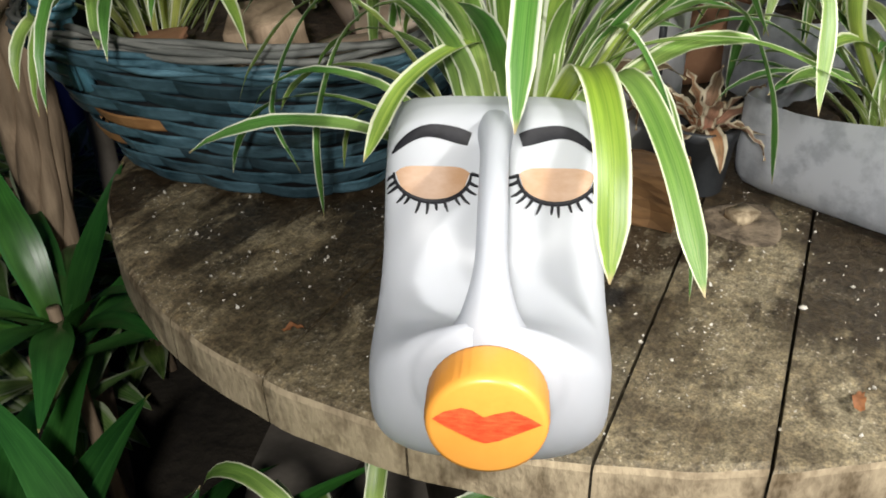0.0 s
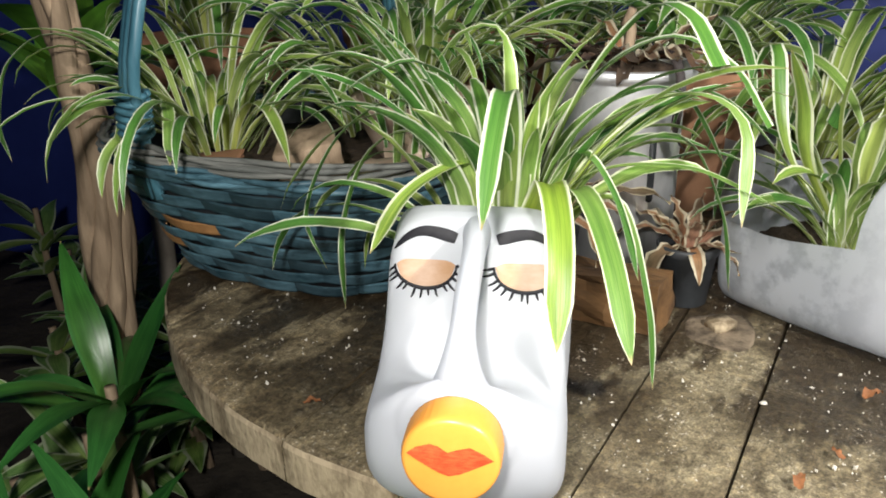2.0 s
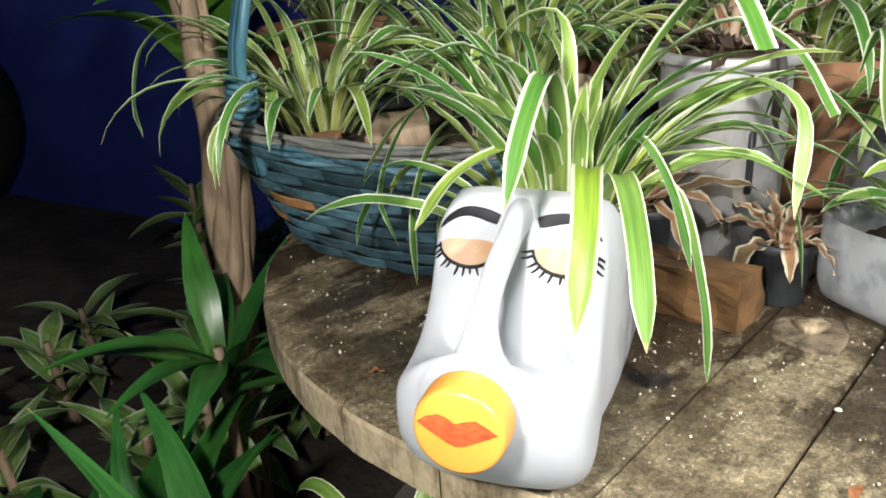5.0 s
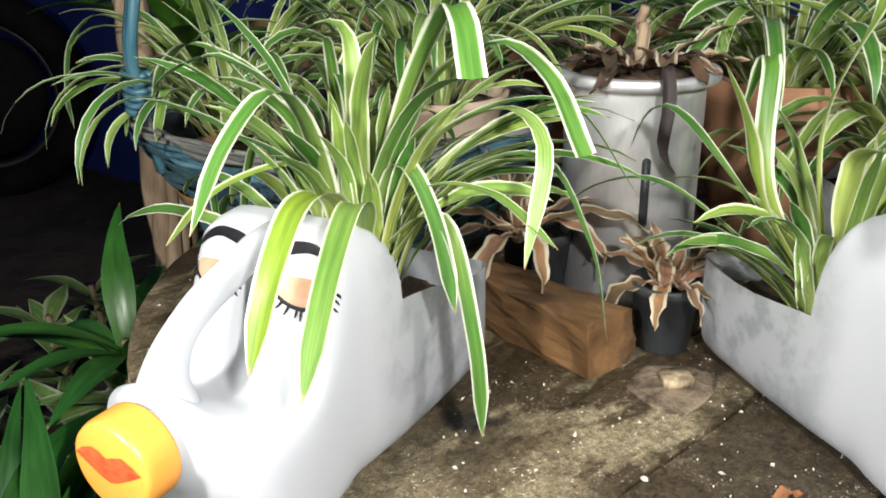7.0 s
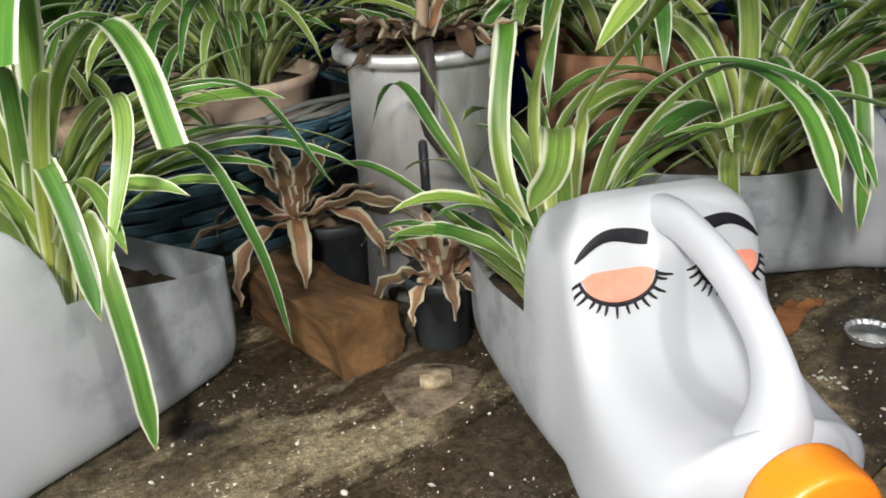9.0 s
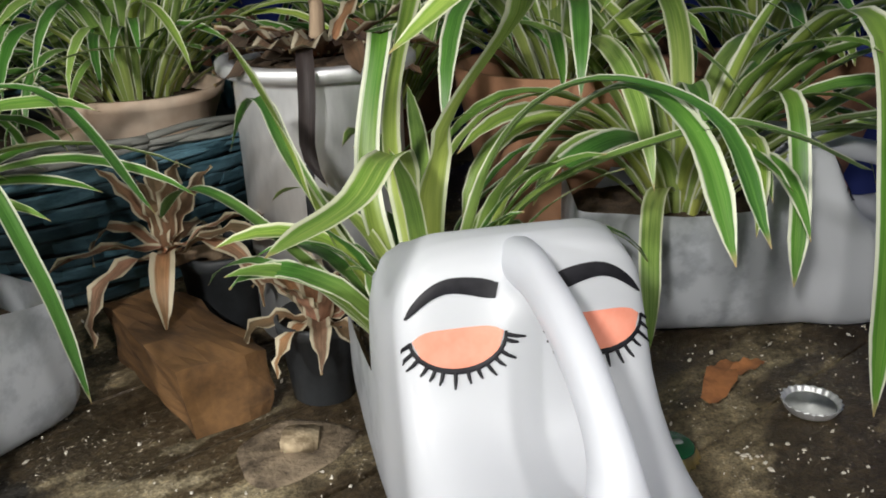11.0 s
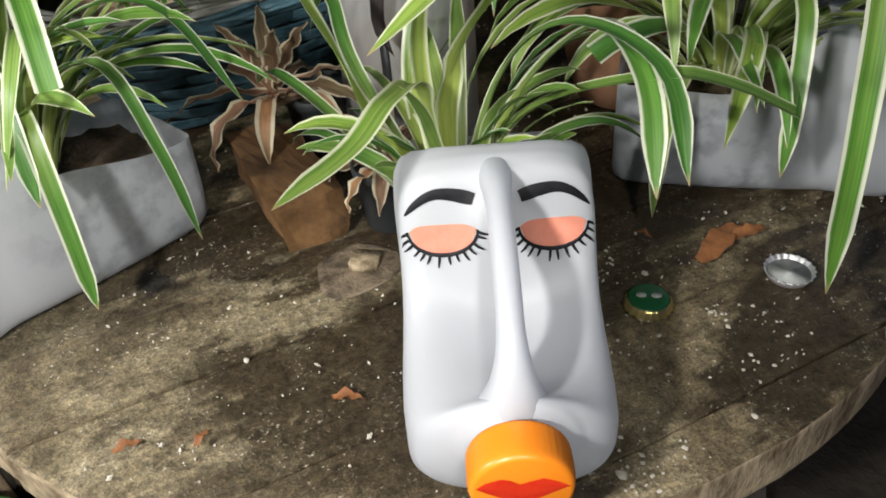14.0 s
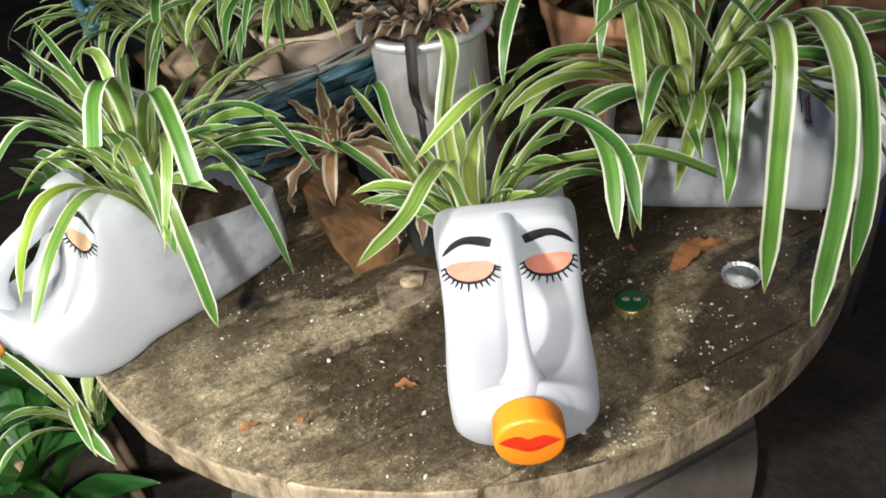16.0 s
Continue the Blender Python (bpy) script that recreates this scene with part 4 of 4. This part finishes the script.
# ---- small pots with striped rosettes ----
def nursery_pot(at, r, h, seed, label, big=1.0, lean=(0.0, 0.0, 0.0)):
    pot = thing("nursery_pot", at, label, "plant pot", "small black nursery pots")
    part("pot_wall", lathe([(r * 0.74, 0), (r * 0.78, 0.001), (r * 0.96, h * 0.84), (r * 1.04, h * 0.86), (r * 1.06, h * 0.98), (r * 1.02, h), (r * 0.96, h), (r * 0.93, h * 0.88)], 36), M_BLACK, pot)
    part("soil", lathe([(0.0, h * 0.9), (r * 0.94, h * 0.87)], 24), M_SOIL, pot)
    rnd = random.Random(seed)
    ros = thing("rosette_plant", (at[0], at[1], at[2] + h * 0.89), "pinkish brown striped rosette plant with wavy drying leaves", "plant", "small rosette plants")
    if lean[2] > 0:
        bm = bmesh.new()
        tube(bm, curve_points([(0, 0, -0.004), (lean[0] * 0.3, lean[1] * 0.3, lean[2] * 0.6), lean], 8), 0.0045, 7)
        part("stem", bm, M_BARK, ros)
    for i in range(14):
        az = i * 2.4 + rnd.uniform(-0.3, 0.3)
        up = i > 8
        leaf(ros, arch((lean[0] + 0.004 * math.cos(az), lean[1] + 0.004 * math.sin(az), lean[2] + 0.02 * (big - 1) * i / 7), az, big * (rnd.uniform(0.035, 0.05) if up else rnd.uniform(0.05, 0.075)), radians(rnd.uniform(8, 30) if up else rnd.uniform(45, 75)), radians(rnd.uniform(15, 45) if up else rnd.uniform(70, 140)), 12), rnd.uniform(0.0105, 0.0155), M_LEAF_DRY, wavy=0.17, fold=0.35, twist=rnd.uniform(-0.6, 0.6), blunt=0.35)
    return pot


nursery_pot((0.161, 0.530, Z_TABLE), 0.0235, 0.050, 1, "small black plastic pot beside the timber block")
nursery_pot((0.046, 0.550, Z_TABLE), 0.0275, 0.058, 2, "small black plastic pot close to the timber block", 1.35, (0.008, -0.042, 0.012))


def timber_block():
    bm = bmesh.new()
    bmesh.ops.create_cube(bm, size=1)
    bmesh.ops.subdivide_edges(bm, edges=bm.edges, cuts=5, use_grid_fill=True)
    for v in bm.verts:
        c = v.co
        x, y, z = c.x, c.y, c.z
        # the end is a blunt wedge, the underside narrower
        y2 = y * (1 - 0.25 * (0.5 - z))
        p = Vector((x * 0.112, y2 * 0.054, (z + 0.5) * 0.042))
        p.z -= 0.010 * max(0, (-y) - 0.1) * (1 if z > 0 else 0) * 2
        p += Vector((0.0045, 0.0045, 0.0)) * noise.noise(p * 45)
        if z > -0.49:
            p.z += 0.0045 * noise.noise(p * 40 + Vector((5, 0, 0)))
        v.co = p
    yaw = math.atan2(0.20, -0.98)
    bmesh.ops.rotate(bm, matrix=Matrix.Rotation(yaw, 3, "Z"), verts=bm.verts)
    ob = part("timber_block", bm, M_BLOCK, smooth=False)
    ob.location = (0.0934, 0.486, Z_TABLE + 0.0005)
    return tagged(ob, "rough split brown timber block lying on the table", "wood block")


timber_block()


# ---- loose small things on the table ----
def crown_cap(at, upside, face_mat, label):
    c = thing("bottle_cap", at, label, "bottle cap", "crown bottle caps")
    R, S = 0.0155, 84
    bm = bmesh.new()
    rings = []
    for r, z, k in ((0.0, 0.0062, 0), (0.0105, 0.0062, 0), (0.0128, 0.0056, 0), (0.0138, 0.0040, 0.3), (0.0150, 0.0012, 1), (R, 0.0002, 1), (R - 0.0006, 0.0002, 1), (0.0144, 0.0012, 1), (0.0130, 0.0040, 0.2), (0.0100, 0.0054, 0), (0.0, 0.0054, 0)):
        rings.append([((r + 0.0006 * k * math.cos(21 * a)) * math.cos(a), (r + 0.0006 * k * math.cos(21 * a)) * math.sin(a), z) for a in (2 * math.pi * i / S for i in range(S))])
    loft(bm, rings)
    bmesh.ops.remove_doubles(bm, verts=bm.verts, dist=1e-6)
    if upside:
        bmesh.ops.transform(bm, matrix=Matrix.Translation((0, 0, 0.0066)) @ Matrix.Rotation(math.pi, 4, "X"), verts=bm.verts)
    part("crimped_skirt", bm, M_TIN if upside else M_GOLD, c)
    z = 0.0032 if upside else 0.0063
    part("cap_face", lathe([(0.0, z + 0.0003), (0.0118, z + 0.0003), (0.0130, z - 0.0004 if not upside else z + 0.0006)], 40), face_mat, c)
    if not upside:
        for sx in (-1, 1):
            bm = bmesh.new()
            bmesh.ops.create_cube(bm, size=1)
            bmesh.ops.bevel(bm, geom=bm.edges[:], offset=0.2, segments=3, affect="EDGES")
            bmesh.ops.transform(bm, matrix=Matrix.Translation((sx * 0.0045, 0.001, 0.0068)) @ Matrix.Diagonal((0.0060, 0.0042, 0.0004, 1)), verts=bm.verts)
            part("printed_mark", bm, M_LINER, c, "pale printed shape")
    return c


crown_cap((0.345, 0.589, Z_TABLE), False, M_GREEN, "green crown bottle cap lying face up").rotation_euler.z = 0.75
crown_cap((0.388, 0.672, Z_TABLE), True, M_LINER, "silvery crown bottle cap lying upside down with grey liner")

dead = thing("dead_leaf", (0.340, 0.672, Z_TABLE + 0.002), "crumpled orange-brown dead leaf on the damp wood", "leaf")
M_DEAD = two_tone("dead_orange_leaf", (0.14, 0.055, 0.022), (0.42, 0.17, 0.06), 60, 0.7, bump=0.5)
for pts, w in ((((0.004, -0.030, 0.0006), (0.002, -0.012, 0.0040), (-0.002, 0.006, 0.0045), (-0.001, 0.024, 0.0012)), 0.017), (((0.003, 0.000, 0.0035), (0.010, 0.016, 0.0065), (0.013, 0.030, 0.0030)), 0.011)):
    leaf(dead, [Vector(p) for p in pts], w, M_DEAD, 12, name="leaf_blade", wavy=0.10, fold=0.28, blunt=0.5)


def bolt_plate():
    b = thing("spool_bolt", (0.190, 0.479, Z_TABLE - 0.001), "wooden plug with a square bolt head in the tabletop", "bolt")
    part("plug", lathe([(0.031, 0.0), (0.030, 0.0014), (0.026, 0.0020), (0.012, 0.0016), (0.0, 0.0016)], 36, 0.16, 6), two_tone("worn_plug_wood", (0.055, 0.040, 0.025), (0.24, 0.185, 0.125), 60, 0.85, bump=1.0, dist=0.004, spread=(0.38, 0.6)), b)
    bm = bmesh.new()
    bmesh.ops.create_cube(bm, size=1)
    bmesh.ops.bevel(bm, geom=bm.edges[:], offset=0.1, segments=2, affect="EDGES")
    bmesh.ops.transform(bm, matrix=Matrix.Translation((0.0, 0.006, 0.0042)) @ Matrix.Rotation(0.7, 4, "Z") @ Matrix.Diagonal((0.019, 0.017, 0.008, 1)), verts=bm.verts)
    part("bolt_head", bm, M_SAWN, b)
    return b


bolt_plate()


def crumbs():
    rnd = random.Random(9)
    bm = bmesh.new()
    for i in range(6000):
        a, r = rnd.uniform(0, 6.283), R_TABLE * 0.97 * math.sqrt(rnd.random())
        x, y = TABLE.x + r * math.cos(a), TABLE.y + r * math.sin(a)
        if noise.noise(Vector((x * 22, y * 22, 1))) + 0.5 * noise.noise(Vector((x * 70, y * 70, 2))) < rnd.uniform(-0.35, 0.6):
            continue
        s = rnd.choice((0.0004, 0.0005, 0.0006, 0.0011)) * rnd.uniform(0.5, 1.4)
        m = Matrix.Translation((x, y, Z_TABLE + s * 0.3)) @ Euler((rnd.uniform(0, 3), rnd.uniform(0, 3), rnd.uniform(0, 3))).to_matrix().to_4x4() @ Matrix.Diagonal((s * rnd.uniform(0.8, 2), s, s * 0.7, 1))
        vs = [bm.verts.new(m @ Vector(p)) for p in ((1, 0, 0), (-1, 0, 0), (0, 1, 0), (0, -1, 0), (0, 0, 1), (0, 0, -1))]
        for f in ((0, 2, 4), (2, 1, 4), (1, 3, 4), (3, 0, 4), (2, 0, 5), (1, 2, 5), (3, 1, 5), (0, 3, 5)):
            bm.faces.new([vs[k] for k in f])
    # white flakes that lie in small drifts
    for x, y, count, reach in ((0.421, 0.485, 10, 0.007), (0.425, 0.493, 8, 0.006), (0.378, 0.612, 9, 0.006), (0.299, 0.593, 12, 0.008), (0.299, 0.605, 10, 0.008), (0.401, 0.470, 5, 0.003), (0.431, 0.520, 8, 0.006), (0.392, 0.551, 3, 0.002), (0.402, 0.630, 7, 0.008), (0.358, 0.574, 6, 0.010), (0.362, 0.552, 8, 0.012), (0.392, 0.493, 7, 0.010), (0.427, 0.596, 6, 0.010)):
        for i in range(count):
            size = rnd.uniform(0.0005, 0.0015)
            cx, cy, turn = x + rnd.gauss(0, reach), y + rnd.gauss(0, reach * 0.6), rnd.uniform(0, 6)
            low, top = ([bm.verts.new((cx + size * k * math.cos(turn + a) * (1 + 0.4 * math.sin(2 * a + i)), cy + size * k * math.sin(turn + a), Z_TABLE + h)) for a in (0, 1.1, 2.4, 3.3, 4.6, 5.5)] for k, h in ((1, 0.0), (0.75, size * 0.5)))
            bm.faces.new(top)
            for k in range(6):
                bm.faces.new((low[k], low[(k + 1) % 6], top[(k + 1) % 6], top[k]))
    tagged(part("crumbs", bm, M_CHIP, smooth=False), "scattered pale grit and crumbs on the tabletop", "grit", kind="stuff")


crumbs()


def scrap(at, size, yaw, seed):
    """A curled scrap of dry leaf."""
    s = thing("leaf_scrap", at, "small curled orange-brown scrap of dry leaf", "leaf", "dry leaf scraps", yaw)
    leaf(s, [Vector((-size, 0, 0.0008)), Vector((-size * 0.3, size * 0.15, 0.0028)), Vector((size * 0.4, 0, 0.0022)), Vector((size, -size * 0.2, 0.001))], size * 0.8, M_DEAD, 8, name="leaf_blade", wavy=0.2, fold=0.4, blunt=0.6)
    return s


for k, (x, y, size, yaw) in enumerate(((0.283, 0.408, 0.009, 50), (0.252, 0.333, 0.006, 120), (0.300, 0.640, 0.006, 10), (0.230, 0.300, 0.008, 80), (-0.060, 0.300, 0.006, 30))):
    scrap((x, y, Z_TABLE + 0.001), size, yaw, k)


def pebble(at, r, seed, mat, label):
    bm = bmesh.new()
    bmesh.ops.create_icosphere(bm, subdivisions=2, radius=1)
    for v in bm.verts:
        n = 1 + 0.35 * noise.noise(v.co * 1.3 + Vector((seed, 0, 0)))
        v.co = Vector((v.co.x * r * n, v.co.y * r * 0.7 * n, v.co.z * r * 0.5 * n + r * 0.45))
    ob = part("pebble", bm, mat)
    ob.location = at
    return tagged(ob, label, "pebble", "pebbles on the table")


for k, (x, y, r) in enumerate(((0.000, 0.372, 0.0062), (0.012, 0.388, 0.0035), (0.418, 0.480, 0.0034), (0.405, 0.470, 0.0028), (0.355, 0.520, 0.0026), (0.310, 0.560, 0.0024), (0.325, 0.610, 0.0024), (0.440, 0.560, 0.0022), (0.215, 0.380, 0.0024))):
    pebble((x, y, Z_TABLE), r, k, M_CHIP, "small pale crumb of grit on the damp wood")


# ---- vine post ----
def vine_post():
    ps = thing("vine_post", (-0.402, 0.500, 0.36), "dry twisted vine trunk standing beside the basket", "post")
    for k in range(7):
        bm = bmesh.new()
        pts = []
        for i in range(50):
            z = 0.77 * i / 49
            a = z * (9 if k < 4 else -6) + k * 0.9
            r = 0.0155 + 0.003 * math.sin(z * 20 + k)
            pts.append(Vector((r * math.cos(a) + 0.027 * min(z / 0.5, 1) - 0.07 * max(0, z - 0.5), r * math.sin(a) + 0.02 * math.sin(z * 5), z - 0.01)))
        tube(bm, pts, lambda s: 0.0085 + 0.0022 * math.sin(s * 33 + 2 * k), 8)
        part("vine_strand", bm, M_BARK, ps)
    return ps


vine_post()


# ---- plants round the table's foot ----
def broad_plant(at, seed, label, count=16, length=(0.18, 0.34), width=(0.030, 0.046), mat=None, stem=0.0, lean=(15, 70), bend=(20, 80), group="broad-leaved garden plants", wavy=0.0):
    rnd = random.Random(seed)
    pl = thing("garden_plant", at, label, "plant", group)
    h = at[2] - 0.36
    bm = bmesh.new()
    tube(bm, curve_points([(0.02, 0.01, -h), (0.0, 0.01, -h * 0.5), (0, 0, 0.02)], 10), lambda s: 0.008 - 0.003 * s, 7)
    part("stem", bm, M_BARK, pl)
    for i in range(count):
        az = i * 2.4 + rnd.uniform(-0.3, 0.3)
        zb = rnd.uniform(-stem, 0.01)
        leaf(pl, arch((0.006 * math.cos(az), 0.006 * math.sin(az), zb), az, rnd.uniform(*length), radians(rnd.uniform(*lean)), radians(rnd.uniform(*bend)), 12, 1.3, rnd.uniform(-0.3, 0.3)), rnd.uniform(*width), mat or M_LEAF_DARK, fold=0.3, blunt=0.55, twist=rnd.uniform(-0.4, 0.4), wavy=wavy)
    return pl


broad_plant((-0.300, 0.395, 0.700), 3, "dark green strap-leaved plant beside the table", 14, (0.10, 0.175), (0.022, 0.032), stem=0.03)
broad_plant((-0.240, 0.220, 0.600), 4, "dark green broad-leaved plant under the table's edge", 20, (0.16, 0.26), (0.024, 0.040), stem=0.08)
broad_plant((-0.120, 0.130, 0.560), 5, "dark green broad-leaved plant by the table", 20, (0.14, 0.24), (0.022, 0.038), stem=0.08)
broad_plant((-0.420, 0.230, 0.500), 6, "dark green broad-leaved plant in the bed", 20, (0.12, 0.22), (0.026, 0.042), stem=0.08)
broad_plant((-0.140, 0.205, 0.640), 8, "dark green broad-leaved plant under the table's rim", 18, (0.12, 0.21), (0.022, 0.036), stem=0.08)
rnd_bed = random.Random(77)
for i in range(22):
    broad_plant((rnd_bed.uniform(-0.95, -0.36), rnd_bed.uniform(0.34, 1.10), rnd_bed.uniform(0.48, 0.62)), 100 + i, "low striped green ground plant in the bed", 14, (0.07, 0.13), (0.026, 0.040), M_LEAF_ZEBRA, 0.10, (30, 85), (10, 60), "striped ground plants")
spider_plant("spider_plant", (0.000, 0.212, 0.685), 15, "young spider plant hanging below the table's edge", 51, None, (0.10, 0.17), (0.008, 0.012), (6, 44), (80, 165), spread=0.015, group="garden spider plants")


M_LEAF_BRIGHT = leaf_material("bright_green_leaf", (0.09, 0.26, 0.03), (0.12, 0.31, 0.04), (0.10, 0.28, 0.04), (0.14, 0.30, 0.05), 0.46, 0.4)
broad_plant((-0.52, 0.66, 0.95), 7, "bright green broad-leaved plant beside the vine trunk", 9, (0.12, 0.20), (0.055, 0.080), M_LEAF_BRIGHT, 0.05, (20, 70), (20, 70))
# ---- far plants and wheel ----
for k, (x, y, z, n) in enumerate(((0.20, 1.10, 0.90, 50), (-0.02, 1.12, 0.94, 55), (-0.20, 0.98, 0.95, 55), (-0.46, 0.86, 0.94, 45))):
    rb = 0.11
    clay_bowl("terracotta_pot", (x, y, z - 0.15), rb, 0.16, M_CLAY, "brown terracotta pot on a timber stand")
    spider_plant("spider_plant", (x, y, z), n, "dark green variegated spider plant in a clay pot", 60 + k, None, (0.18, 0.34), (0.010, 0.016), (5, 42), (70, 155), spread=0.04, pale=0.15)
    st = thing("pot_stand", (x, y, 0.365), "weathered timber stand under a plant pot", "stand")
    part("stand_top", lathe([(0.12, z - 0.15 - 0.365 - 0.03), (0.122, z - 0.15 - 0.365 - 0.015), (0.12, z - 0.15 - 0.365)], 24), M_STONE, st)
    for a in (0.4, 1.97, 3.54, 5.11):
        bm = bmesh.new()
        tube(bm, [Vector((0.09 * math.cos(a), 0.09 * math.sin(a), 0)), Vector((0.09 * math.cos(a), 0.09 * math.sin(a), z - 0.15 - 0.365 - 0.02))], 0.014, 8)
        part("leg", bm, M_STONE, st)


def wheel():
    w = thing("wheel", (-1.96, 1.06, 0.37), "dark spoked motorcycle wheel standing in the shadow", "wheel", yaw=48)
    R = 0.28
    bm = bmesh.new()
    tube(bm, [Vector((R * math.cos(a) * 0.86, 0, R + R * math.sin(a) * 0.86)) for a in (2 * math.pi * i / 48 for i in range(49))], 0.045, 12, caps=False)
    part("tyre", bm, M_RUBBER, w)
    bm = bmesh.new()
    tube(bm, [Vector((R * math.cos(a) * 0.70, 0, R + R * math.sin(a) * 0.70)) for a in (2 * math.pi * i / 48 for i in range(49))], 0.012, 8, caps=False)
    part("rim", bm, M_RIM, w)
    part("hub", (lambda b: (bmesh.ops.transform(b, matrix=Matrix.Translation((0, 0, R)) @ Matrix.Rotation(radians(90), 4, "X"), verts=b.verts), b)[1])(lathe([(0.03, -0.05), (0.16, -0.02), (0.17, 0.0), (0.16, 0.02), (0.03, 0.05)], 32)), M_RUBBER, w)
    for i in range(16):
        a = 2 * math.pi * i / 16
        bm = bmesh.new()
        tube(bm, [Vector((0.03 * math.cos(a + 0.4), 0, R + 0.03 * math.sin(a + 0.4))), Vector((R * 0.70 * math.cos(a), 0, R + R * 0.70 * math.sin(a)))], 0.002, 5)
        part("spoke", bm, M_RUBBER, w)
    return w


wheel()
